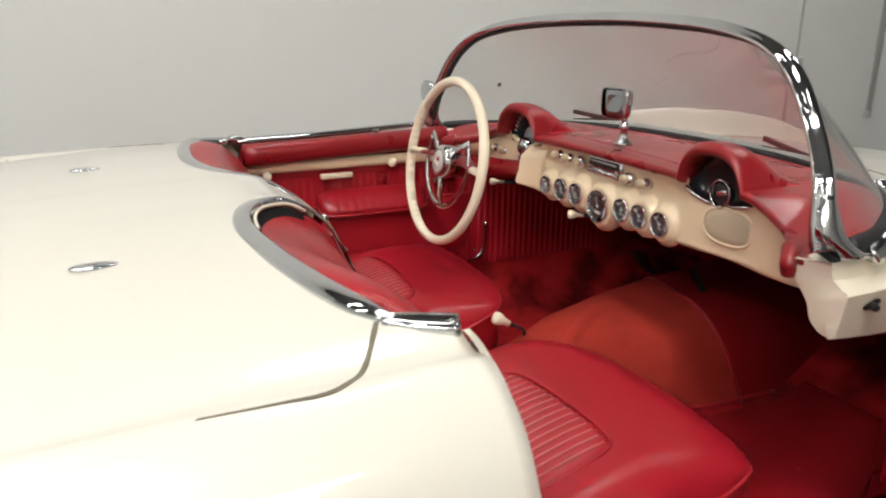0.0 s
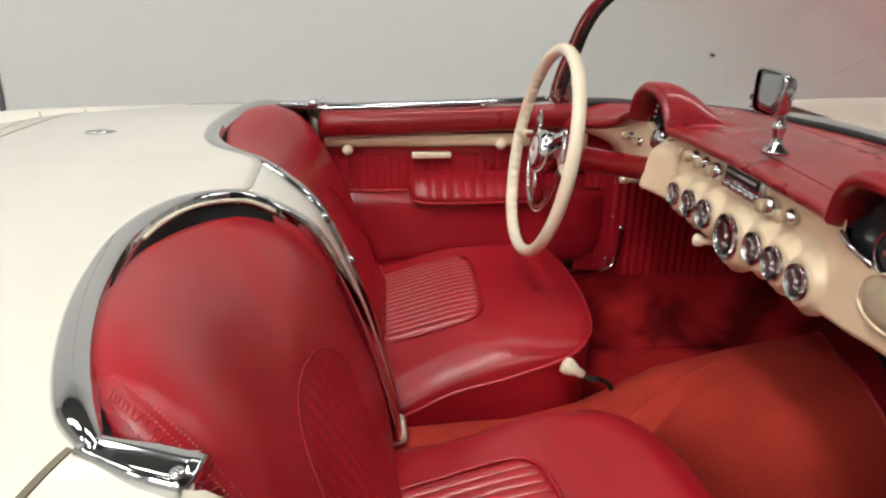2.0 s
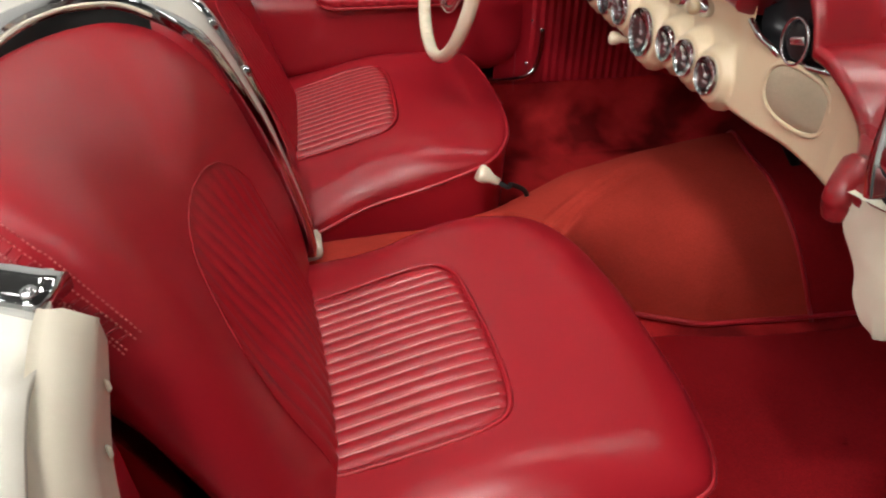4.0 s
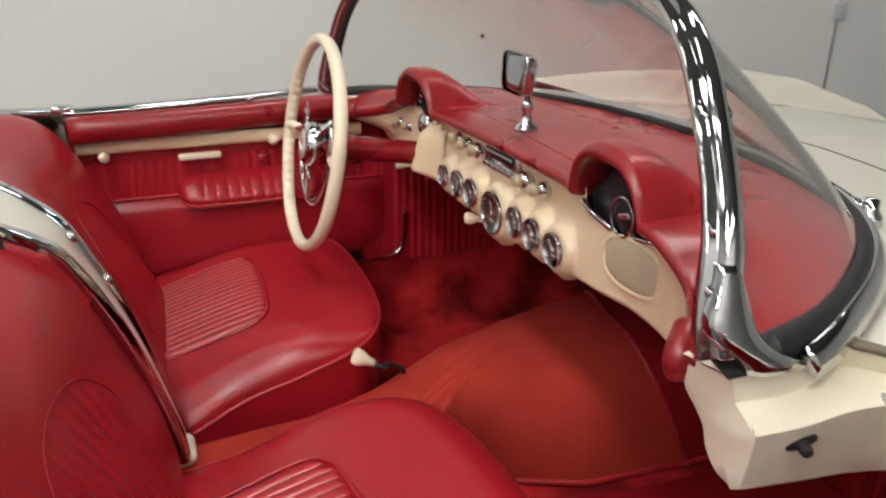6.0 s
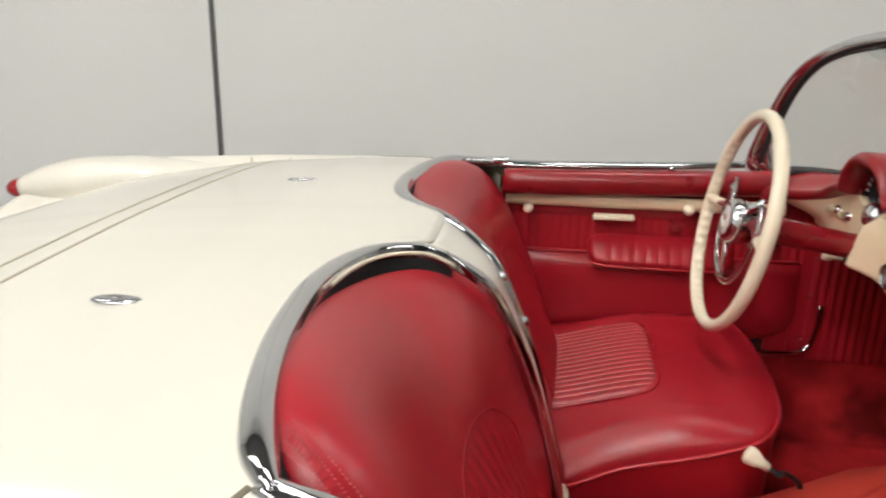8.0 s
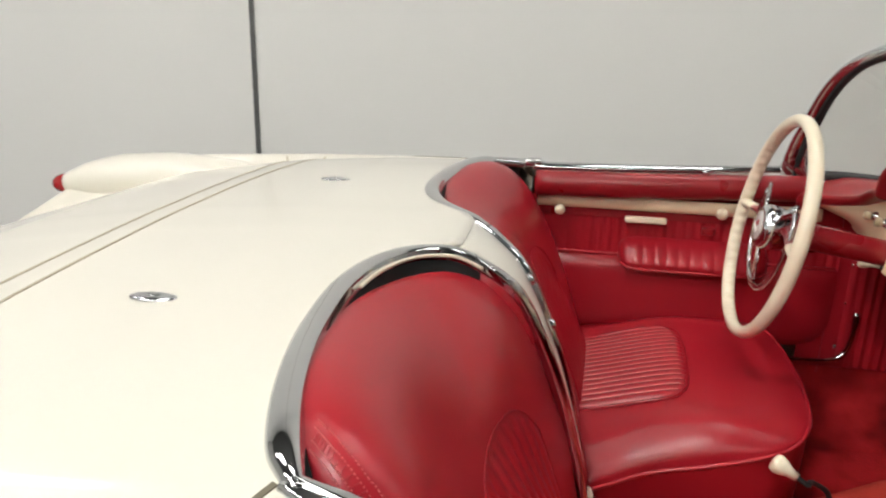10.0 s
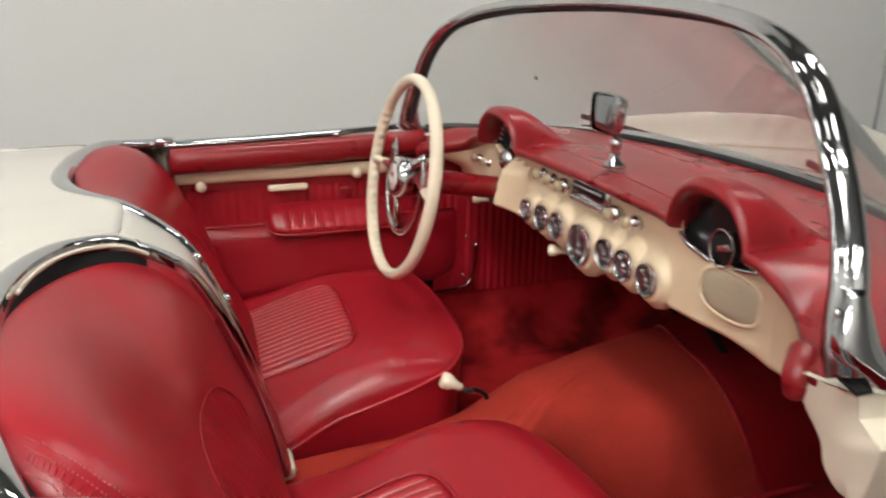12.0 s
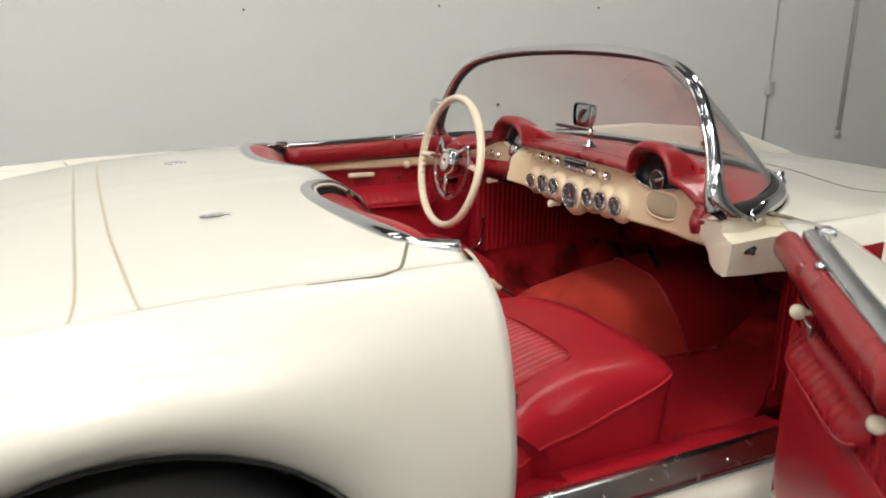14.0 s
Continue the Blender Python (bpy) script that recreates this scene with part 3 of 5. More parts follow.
for side in (-1, 1):
    bm = bmesh.new()
    prof = [(0.66, 0.32), (0.66, 0.385), (0.675, 0.402), (0.72, 0.406), (0.745, 0.406)]
    sheet(bm, [[(side * x, y, z) for x, z in prof] for y in (-0.72, 0.12)])
    sill = part("door_sill", bm, VINYL, car, "red covered door sill")
    bm = bmesh.new()
    prof = [(0.740, 0.404), (0.742, 0.414), (0.75, 0.418), (0.772, 0.416), (0.778, 0.409), (0.815, 0.405), (0.822, 0.398), (0.822, 0.38)]
    sheet(bm, [[(side * x, y, z) for x, z in prof] for y in np.linspace(-0.70, 0.09, 12)])
    thicken(part("sill_plate", bm, SATIN, sill, "chrome door sill plate"), 0.002)
    for y in np.linspace(-0.62, 0.04, 5):
        bm = bmesh.new()
        ball(bm, 0.005, Matrix.Translation((side * 0.797, y, 0.406)))
        part("sill_screw", bm, SATIN, sill)
    bm = bmesh.new()
    prof = [(0.822, 0.386), (0.826, 0.372), (0.845, 0.37), (0.862, 0.36), (0.868, 0.33), (0.86, 0.25), (0.80, 0.20)]
    sheet(bm, [[(side * x, y, z) for x, z in prof] for y in np.linspace(-0.70, 0.09, 12)])
    part("rocker_panel", bm, PAINT, car, "cream rocker panel")
    # rear door jamb: a stepped flange ahead of the fender's edge
    bm = bmesh.new()
    outer = spline([(0.715, 0, 0.930), (0.745, 0, 0.925), (0.79, 0, 0.904), (0.820, 0, 0.87), (0.856, 0, 0.80), (0.876, 0, 0.72), (0.886, 0, 0.6), (0.874, 0, 0.45), (0.86, 0, 0.36)], 4)
    crest = spline([(0.692, 0, 0.900), (0.722, 0, 0.888), (0.765, 0, 0.864), (0.788, 0, 0.835), (0.815, 0, 0.78), (0.835, 0, 0.71), (0.845, 0, 0.6), (0.833, 0, 0.45), (0.82, 0, 0.36)], 4)
    fold = spline([(0.674, 0, 0.866), (0.692, 0, 0.848), (0.724, 0, 0.822), (0.745, 0, 0.797), (0.770, 0, 0.75), (0.790, 0, 0.69), (0.800, 0, 0.6), (0.790, 0, 0.45), (0.778, 0, 0.36)], 4)
    rows, inner = [], []
    for o, c, f in zip(outer, crest, fold):
        y = rear_edge(0.8, o.z)
        ahead = -0.7145 + 0.006 * ease((0.92 - o.z) / 0.12)
        soft = c.lerp(f, 0.15)
        step = o.lerp(c, 0.14)
        rows.append([(side * p.x, q, p.z) for p, q in ((o, y - 0.004), (step, y + 0.001), (step, y + 0.009), (o.lerp(c, 0.9), ahead - 0.0015), (c, ahead), (soft, ahead - 0.0015), (f, ahead - 0.005), (f.lerp(c, -0.15), ahead - 0.011), (f.lerp(c, -0.2), -0.76))])
        inner.append((side * c.lerp(f, 0.6).x, ahead - 0.002, c.lerp(f, 0.6).z))
    sheet(bm, rows)
    jamb = part("door_jamb", bm, JAMB, car, "cream stepped rear door jamb")
    bm = bmesh.new()
    block(bm, (0.004, 0.008, 0.03), Matrix.Translation((side * 0.866, -0.710, 0.70)), 0.0015)
    part("striker_plate", bm, SATIN, jamb)
    for k in (5, 9, 16):
        bm = bmesh.new()
        lathe(bm, [(0.005, 0.0), (0.005, 0.0015), (0.003, 0.003), (0.0, 0.003)], facing(inner[k], (-side * 0.3, 0.9, 0.1)), 10)
        part("jamb_screw", bm, JAMB, jamb)
    bm = bmesh.new()
    lean = [(0.33, -0.60), (0.50, -0.635), (0.66, -0.690), (0.80, -0.752), (0.86, -0.795)]
    sheet(bm, [[(side * x, lerp(y + off, -0.730, w), z) for z, y in lean] for x, off, w in ((0.58, -0.05, 0), (0.640, -0.02, 0), (0.664, -0.006, 0), (0.685, 0, 0.8), (0.75, 0, 1))])
    part("side_trim", bm, VINYL, jamb, "red vinyl side trim behind the door opening")
    bm = bmesh.new()
    rows = []
    for k in range(13):
        a = math.pi / 2 * k / 12
        rows.append([(side * lerp(0.60, 0.722, math.sin(b) ** 0.5), -0.72 + 0.245 * (1.0001 - math.sin(a)) ** 0.55 * (0.35 + 0.65 * math.sin(b) ** 0.5), 0.385 + 0.20 * math.sin(a)) for b in np.linspace(0.05, math.pi / 2, 8)])
    sheet(bm, rows)
    part("sill_padding", bm, VINYL, jamb, "rounded red vinyl padding at the foot of the jamb")
    # front of the door opening, in deep shade below the dash
    bm = bmesh.new()
    sheet(bm, [[(side * x, y, z) for x, y in ((0.70, 0.30), (0.72, 0.115), (0.86, 0.10))] for z in (0.34, 0.83)])
    part("front_jamb", bm, MATDARK, car, "dark red front door jamb under the hinge post", False)

# firewall and dark toe area under the dash
bm = bmesh.new()
sheet(bm, [[(x, 0.72, z) for x in (-0.72, 0.72)] for z in (0.2, 0.86)])
part("firewall_carpet", bm, MAT, car, "dark red carpet on the firewall", False)
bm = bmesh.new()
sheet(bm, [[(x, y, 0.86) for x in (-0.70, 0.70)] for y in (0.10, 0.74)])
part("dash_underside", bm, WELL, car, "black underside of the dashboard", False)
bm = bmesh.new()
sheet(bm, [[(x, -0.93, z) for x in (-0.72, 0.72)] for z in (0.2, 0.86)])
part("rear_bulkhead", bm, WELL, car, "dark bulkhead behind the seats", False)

# ribbed kick panels ahead of the doors
for side in (-1, 1):
    bm = bmesh.new()
    n = 150
    row_y = np.linspace(0.03 if side < 0 else 0.11, 0.76, n)
    prof = [side * ((0.672 if side < 0 else 0.70) - 0.006 * abs(math.sin(math.pi * (y - 0.03) / 0.0215))) for y in row_y]
    sheet(bm, [[(x, y, z) for x, y in zip(prof, row_y)] for z in (0.478, 0.60, 0.86)])
    kick = part("kick_panel", bm, VINYL, car, "pleated red vinyl kick panel")
    bm = bmesh.new()
    y0 = -0.06 if side < 0 else 0.12
    sheet(bm, [[(side * 0.674, y, z) for y in (y0, y0 + 0.11)] for z in (0.42, 0.88)])
    part("kick_panel_edge", bm, VINYL, kick)
    bm = bmesh.new()
    sheet(bm, [[(side * x, y, z) for y in np.linspace(y0 - 0.10 if side < 0 else y0, 0.76, 12)] for x, z in ((0.54, 0.329), (0.60, 0.345), (0.645, 0.38), (0.664, 0.43), (0.676, 0.482))])
    part("side_carpet", bm, MAT, kick, "dark red carpet turned up at the side")
    if side > 0:
        continue
    bm = bmesh.new()
    tube(bm, spline([(side * 0.662, -0.40, 0.492), (side * 0.662, -0.20, 0.492), (side * 0.662, -0.05, 0.492), (side * 0.662, 0.015, 0.496), (side * 0.664, 0.045, 0.515), (side * 0.666, 0.058, 0.56), (side * 0.668, 0.060, 0.62)], 6), 0.007, 8)
    part("sill_corner_trim", bm, CHROME, kick, "chrome corner trim")
    for y, z in ((0.034, 0.640), (0.026, 0.530), (0.034, 0.735)):
        bm = bmesh.new()
        lathe(bm, [(0.005, 0.0), (0.004, 0.002), (0.0, 0.003)], facing((side * 0.672, y, z), (1, 0, 0)), 10)
        part("trim_screw", bm, SATIN, kick)


# ---- seats ----
from mathutils.bvhtree import BVHTree

CUSHION = [(0.10, -0.645), (0.087, -0.45), (0.085, -0.30), (0.105, -0.215), (0.18, -0.168), (0.30, -0.147), (0.42, -0.141), (0.54, -0.143),
           (0.632, -0.160), (0.668, -0.205), (0.672, -0.35), (0.672, -0.50), (0.655, -0.645)]
INSERT = [(0.228, -0.635), (0.225, -0.50), (0.225, -0.415), (0.25, -0.382), (0.30, -0.370), (0.42, -0.362), (0.50, -0.362), (0.545, -0.375), (0.56, -0.42), (0.56, -0.50), (0.552, -0.635)]


def crown(x, y):
    """Height of the cushion's top (right-hand seat)."""
    u, v = (x - 0.378) / 0.30, (y + 0.40) / 0.26
    return 0.597 - 0.012 * u * u - 0.006 * max(0, v) ** 2 - 0.066 * ease((-0.33 - y) / 0.34) - 0.030 * ease((0.25 - x) / 0.17) * ease((-0.30 - y) / 0.22)


def piping_z(y, more=0.0):
    """Height of the piping round the cushion: low at the back, high at the front."""
    return table(y, [-0.65, -0.55, -0.466, -0.38, -0.28, -0.19, -0.14], [0.448, 0.462, 0.476, 0.497, 0.526, 0.553, 0.560]) + more * ease((y + 0.60) / 0.2)


def seat(side):
    me = tagged(new("bucket_seat"), "")
    me.parent = car
    me["label"] = "red vinyl bucket seat with ribbed insert"
    outline = [(p.x, p.y) for p in spline([(x, y, 0) for x, y in CUSHION], 6, closed=True)]
    cx, cy = 0.378, -0.40
    lift = 0.020 if side < 0 else 0.0
    bm = bmesh.new()
    rows = []
    for r in (0.02, 0.2, 0.4, 0.55, 0.66, 0.74, 0.79, 0.83, 0.87, 0.905, 0.935, 0.96, 0.98, 0.993, 1.0):
        row = []
        for x, y in outline:
            px, py = lerp(cx, x, r), lerp(cy, y, r)
            top, low, w = crown(px, py) + 0.006 * math.exp(-((r - 0.74) / 0.12) ** 2), piping_z(y, lift), max(0.0, (r - 0.79) / 0.21)
            row.append((side * px, py, low + (top - low) * (1 - w ** 2.3) ** (1 / 2.1)))
        rows.append(row)
    vs = sheet(bm, rows, wrap=True)
    bm.faces.new(vs[0])
    cushion = part("cushion", bm, VINYL, me)
    edge = [(side * x, y, piping_z(y, lift)) for x, y in outline]
    bm = bmesh.new()
    tube(bm, edge, 0.004, 8, closed=True)
    part("cushion_piping", bm, PIPING, me, "raised red piping round the cushion")
    bm = bmesh.new()
    sheet(bm, [[(p[0] * 1.0, p[1], p[2] - 0.002) for p in edge],
               [(side * lerp(cx, abs(p[0]), 0.985), lerp(cy, p[1], 0.985), 0.44) for p in edge],
               [(side * lerp(cx, abs(p[0]), 0.95), lerp(cy, p[1], 0.95), 0.32) for p in edge]], wrap=True)
    part("seat_skirt", bm, VINYL, me, "red vinyl seat skirt")
    # ribbed insert
    lo_x, hi_x = (0.212, 0.552) if side < 0 else (0.240, 0.560)
    ins = [(lerp(lo_x, hi_x, (p.x - 0.225) / 0.335), p.y) for p in spline([(x, y, 0) for x, y in INSERT], 5)]
    front_y = lambda x: table(x, [p[0] for p in sorted(ins[10:-10])], [p[1] for p in sorted(ins[10:-10])])
    bm = bmesh.new()
    count, x0, x1 = 16, lo_x + 0.007, hi_x - 0.007
    per = 10
    xs = [x0 + (x1 - x0) * k / (count * per) for k in range(count * per + 1)]
    rows = []
    for j in range(25):
        row = []
        for k, x in enumerate(xs):
            yf = front_y(x) - 0.004
            y = lerp(-0.645, yf, j / 24)
            h = 0.0058 * (abs(math.sin(math.pi * k / per)) ** 0.42)
            h *= ease((yf - y) / 0.012)
            row.append((side * x, y, crown(x, y) + 0.0005 + h))
        rows.append(row)
    sheet(bm, rows)
    part("ribbed_insert", bm, VINYL, me, "ribbed red vinyl seat insert")
    bm = bmesh.new()
    tube(bm, [(side * x, y, crown(x, y) + 0.0025) for x, y in ins], 0.0034, 8)
    part("insert_piping", bm, VINYL, me)
    bm = bmesh.new()
    for k in range(1, count):
        x = x0 + (x1 - x0) * k / count
        yf = front_y(x) - 0.012
        tube(bm, [(side * x, lerp(-0.64, yf, j / 10), crown(x, lerp(-0.64, yf, j / 10)) + 0.0030) for j in range(11)], 0.0012, 5)
    part("insert_stitching", bm, THREAD, me, "worn pale stitching between the ribs")

    # backrest: a thick pad that fills the scallop up to the rim
    TOPS = [(0.66, -0.60, 0.50), (0.667, -0.66, 0.66), (0.664, -0.725, 0.80), (0.655, -0.780, 0.890), (0.618, -0.822, 0.932), (0.545, -0.851, 0.947), (0.45, -0.866, 0.948),
            (0.35, -0.869, 0.943), (0.265, -0.857, 0.937), (0.184, -0.829, 0.929), (0.134, -0.793, 0.922), (0.107, -0.763, 0.910), (0.083, -0.730, 0.892), (0.070, -0.693, 0.850),
            (0.058, -0.660, 0.79), (0.050, -0.631, 0.71), (0.046, -0.602, 0.63), (0.050, -0.580, 0.54), (0.10, -0.572, 0.49), (0.2, -0.564, 0.475), (0.37, -0.56, 0.475), (0.55, -0.567, 0.48)]
    line = spline(TOPS, 6, closed=True)
    depth = 0.060
    mid, push = Vector((0.37, -0.752, 0.776)), Vector((0, 0.838, 0.546))

    # upper, outer and inner weights round the edge, spread wider towards the middle of the pad
    edge_mix = np.array([(ease((q.z - 0.50) / 0.40), ease((q.x - 0.34) / 0.32), ease((0.34 - q.x) / 0.28) * ease((q.z - 0.50) / 0.40)) for q in line])

    def on_back(r):
        cone = (math.sqrt(r * r + 0.04) - 0.2) / 0.82
        half = 4 + int((1 - r) * 0.48 * len(line))
        row = []
        for i, q in enumerate(line):
            w, outer, inner = edge_mix.take(range(i - half, i + half + 1), axis=0, mode="wrap").mean(axis=0)
            h = depth * (1 - r ** lerp(1.8, 2.2, w)) ** lerp(0.85, 0.72, w)
            h += (0.060 * outer - 0.022 * inner) * r ** 1.6 * max(0.0, 1 - r ** 6) ** 0.7
            p = mid.lerp(q, r) + push * (h + (q - mid).dot(push) * (cone - r))
            row.append(Vector((side * p.x, p.y, p.z)))
        return row

    radii = [0.03, 0.1, 0.2, 0.3, 0.4, 0.5, 0.6, 0.7, 0.78, 0.85, 0.90, 0.94, 0.97, 0.988, 0.996, 1.0]
    bm = bmesh.new()
    rows = [on_back(r) for r in radii]
    rows.append([Vector((side * lerp(mid.x, q.x, 0.97), q.y - 0.005, q.z - 0.03)) for q in line])
    rows.append([Vector((side * lerp(mid.x, q.x, 0.9), q.y - 0.01, lerp(q.z, 0.6, 0.3))) for q in line])
    vs = sheet(bm, rows, wrap=True)
    bm.faces.new(vs[0])
    for _ in range(5):
        bmesh.ops.smooth_vert(bm, verts=[v for row in vs[2:12] for v in row], factor=0.5, use_axis_x=True, use_axis_y=True, use_axis_z=True)
    skin = BVHTree.FromBMesh(bm)
    part("backrest", bm, VINYL, me, "red vinyl backrest with rounded top")

    def face(x, z):
        """A place on the front of the backrest."""
        spot, _, _, _ = skin.ray_cast(Vector((side * x, 0.0, z)), Vector((0, -1, 0)))
        return spot if spot is not None else Vector((side * x, -0.60, z))

    bm = bmesh.new()
    rows = []
    count, per = 13, 6
    x0, x1 = (0.232, 0.510) if side < 0 else (0.20, 0.552)
    xs = [x0 + (x1 - x0) * k / (count * per) for k in range(count * per + 1)]
    top_z = lambda x: 0.800 - 0.07 * abs((x - (x0 + x1) / 2) / ((x1 - x0) / 2)) ** 4
    knots = {(i, j): face(lerp(x0, x1, i / 10), lerp(0.50, 0.81, j / 8)).y for i in range(11) for j in range(9)}

    def smooth_face(x, z):
        a, b = (x - x0) / (x1 - x0) * 10, (z - 0.50) / 0.31 * 8
        i, j = min(9, max(0, int(a))), min(7, max(0, int(b)))
        u, v = a - i, b - j
        y = lerp(lerp(knots[i, j], knots[i + 1, j], u), lerp(knots[i, j + 1], knots[i + 1, j + 1], u), v)
        return Vector((side * x, y + 0.0015, z))

    for j in range(16):
        row = []
        for k, x in enumerate(xs):
            p = smooth_face(x, lerp(0.50, top_z(x), j / 15))
            p.y += 0.004 * abs(math.sin(math.pi * k / per)) ** 0.6 * ease((1 - j / 15) / 0.12) - 0.002
            row.append(p)
        rows.append(row)
    sheet(bm, rows)
    part("ribbed_back_insert", bm, VINYL, me, "ribbed red vinyl backrest insert")
    bm = bmesh.new()
    border = [(x0, lerp(0.50, 0.73, k / 8)) for k in range(8)] + [(lerp(x0, x1, k / 20), top_z(lerp(x0, x1, k / 20))) for k in range(21)] + [(x1, lerp(0.73, 0.50, k / 8)) for k in range(1, 9)]
    tube(bm, [smooth_face(x, z) for x, z in border], 0.0010, 6)
    part("back_insert_piping", bm, VINYL, me)
    # rows of stitching over the outer bolster, and the gathers between them
    def on_skin(p, lift):
        spot, normal, _, _ = skin.find_nearest(Vector((side * p.x, p.y, p.z)))
        return spot + (normal if normal.z > 0 else -normal) * lift

    seams = []
    for off in (0.0, 0.010, 0.024, 0.033):
        bm = bmesh.new()
        path = spline([(0.626 - off, -0.815, 0.940), (0.642 - off, -0.795, 0.934), (0.658 - off, -0.765, 0.910), (0.668 - off, -0.735, 0.88), (0.672 - off, -0.705, 0.84)], 22)
        pts = [on_skin(p, 0.0005) for p in path]
        seams.append(path)
        for k in range(0, len(pts) - 2, 2):
            tube(bm, pts[k:k + 2], 0.0008, 5)
        part("bolster_stitching", bm, SEAMTHREAD, me, "worn stitching over the bolster")
    bm = bmesh.new()
    for k in range(2, len(seams[0]) - 6, 4):
        a, b = seams[1][k], seams[2][k + 2]
        tube(bm, [on_skin(a.lerp(b, f), h) for f, h in ((0.05, -0.0010), (0.3, -0.0001), (0.6, 0.0), (0.95, -0.0010))], 0.0010, 6)
    part("bolster_gathering", bm, VINYL, me, "fine gathers between the seams", kind="stuff")
    return lead(me, cushion)


seat(1)
seat(-1)

# ---- dashboard ----
dash = tagged(new("dashboard"), "beige painted dashboard with seven round gauges and red padded top")
dash.parent = car
GAUGES = [(-0.217, 0.841, 0.0225), (-0.150, 0.842, 0.027), (-0.088, 0.842, 0.027), (0.0, 0.831, 0.039), (0.088, 0.842, 0.027), (0.150, 0.842, 0.027), (0.217, 0.841, 0.027)]
POD = 0.353


def dash_y(x):
    return sum(dash_line(x + k * 0.006) for k in range(-3, 4)) / 7


def dash_line(x):
    return table(abs(x), [0, 0.25, 0.31, 0.37, 0.43, 0.47, 0.52, 0.58, 0.64, 0.70], [0.004, 0.0, 0.002, 0.012, 0.008, 0.0, -0.014, -0.056, -0.108, -0.10])


def lip_y(x):
    return sum(lip_line(x + k * 0.006) for k in range(-3, 4)) / 7


def lip_line(x):
    return table(abs(x), [0, 0.22, 0.28, 0.34, 0.40, 0.45, 0.50, 0.535, 0.57, 0.605, 0.64, 0.70], [-0.014, -0.017, -0.027, -0.034, -0.034, -0.036, -0.036, -0.038, -0.062, -0.094, -0.120, -0.105])


def dash_low(x):
    """Lower edge of the dash face, scalloped round the gauges."""
    z = lerp(0.814, 0.824, ease((-0.26 - x) / 0.04)) + 0.012 * ease((abs(x) - 0.53) / 0.1)
    for gx, gz, r in GAUGES:
        rr = r + 0.0155
        if abs(x - gx) < rr:
            z = min(z, gz - math.sqrt(rr * rr - (x - gx) ** 2))
    return z


LIPX = [0, 0.18, 0.26, 0.342, 0.42, 0.445, 0.47, 0.50, 0.53, 0.57, 0.60, 0.64, 0.70]
LIPZ = [0.957, 0.956, 0.955, 0.955, 0.955, 0.957, 0.950, 0.938, 0.922, 0.910, 0.904, 0.900, 0.915]


def arch_z(x):
    """Height of the hood over its dish: a squarish arch."""
    u = abs(abs(x) - POD) / 0.087
    return 0.944 + 0.080 * (1 - u ** 2.5) ** (1 / 2.0) if u < 1 else 0.0


def lip_z(x):
    return sum(table(abs(x + k * 0.006), LIPX, LIPZ) for k in range(-3, 4)) / 7


def in_pod(x):
    return abs(abs(x) - POD) < 0.082


bm = bmesh.new()
xs = [k * 0.004 for k in range(-172, 173)]
rows = []
for x in [k * 0.002 for k in range(-316, 317)]:
    y, lo = dash_y(x), dash_low(x)
    hi = lip_z(x) - 0.004
    if in_pod(x):
        hi = min(hi, 0.905 + 0.25 * abs(abs(x) - POD))
    row = []
    for k in range(31):
        z = lerp(hi, lo, k / 30)
        boss = max(ease((r + 0.0185 - math.hypot(x - gx, z - gz)) / 0.012) for gx, gz, r in GAUGES)
        cove = 0.014 * math.exp(-((z - 0.905) / 0.03) ** 2) * (1 - ease((abs(x) - 0.22) / 0.06))
        row.append((x, lerp(y, max(y, 0.0), ease(k / 30)) - 0.014 * boss + cove * (1 - boss), z))
    under_y = max(y, 0.0) - 0.014 * boss
    row += [(x, under_y + 0.004, lo - 0.006), (x, under_y + 0.014, lo - 0.008), (x, under_y + 0.05, lo + 0.004)]
    rows.append(row)
sheet(bm, rows)
panel = part("dash_panel", bm, DASH, dash, "beige painted dash face with scalloped lower edge")
# the face sweeps out into a shroud beside the steering column
bm = bmesh.new()
rows = []
for u in np.linspace(0, 1, 25):
    x, y = lerp(-0.246, -0.315, u), lerp(-0.002, -0.048, u ** 1.6)
    low = lerp(0.812, 0.828, u)
    rows.append([(x, y + 0.030 * u, low - 0.004), (x, y + 0.006 * u, low - 0.003), (x, y, low + 0.003)] + [(x, y + 0.014 * u * k / 8, lerp(low + 0.006, 0.896, k / 8)) for k in range(9)]
                + [(x, y + 0.017 * u, 0.904), (x, y + 0.025 * u, 0.911), (x, lerp(y, 0.006, 0.75), 0.921), (x, 0.008, 0.928)])
rows.append([(-0.318, p[1] + 0.003, p[2]) for p in rows[-1]])
rows.append([(-0.318, 0.012, p[2]) for p in rows[-1]])
sheet(bm, rows)
part("column_shroud", bm, DASH, panel, "beige shroud beside the steering column")
# beige housing under the tachometer
bm = bmesh.new()
lathe(bm, [(0.050, 0.0), (0.052, 0.01), (0.049, 0.05), (0.044, 0.07), (0.0, 0.072)], facing((0, dash_y(0) - 0.008, 0.831), (0, 1, 0)), 30)
part("tachometer_housing", bm, DASH, dash)

# red padded top with two hoods
bm = bmesh.new()
rows = []


def base_y(x):
    return front_edge(min(abs(x), 0.699), 0.9) - 0.030


def soft_max(a, b, k):
    h = max(0.0, k - abs(a - b)) / k
    return max(a, b) + h * h * k * 0.25


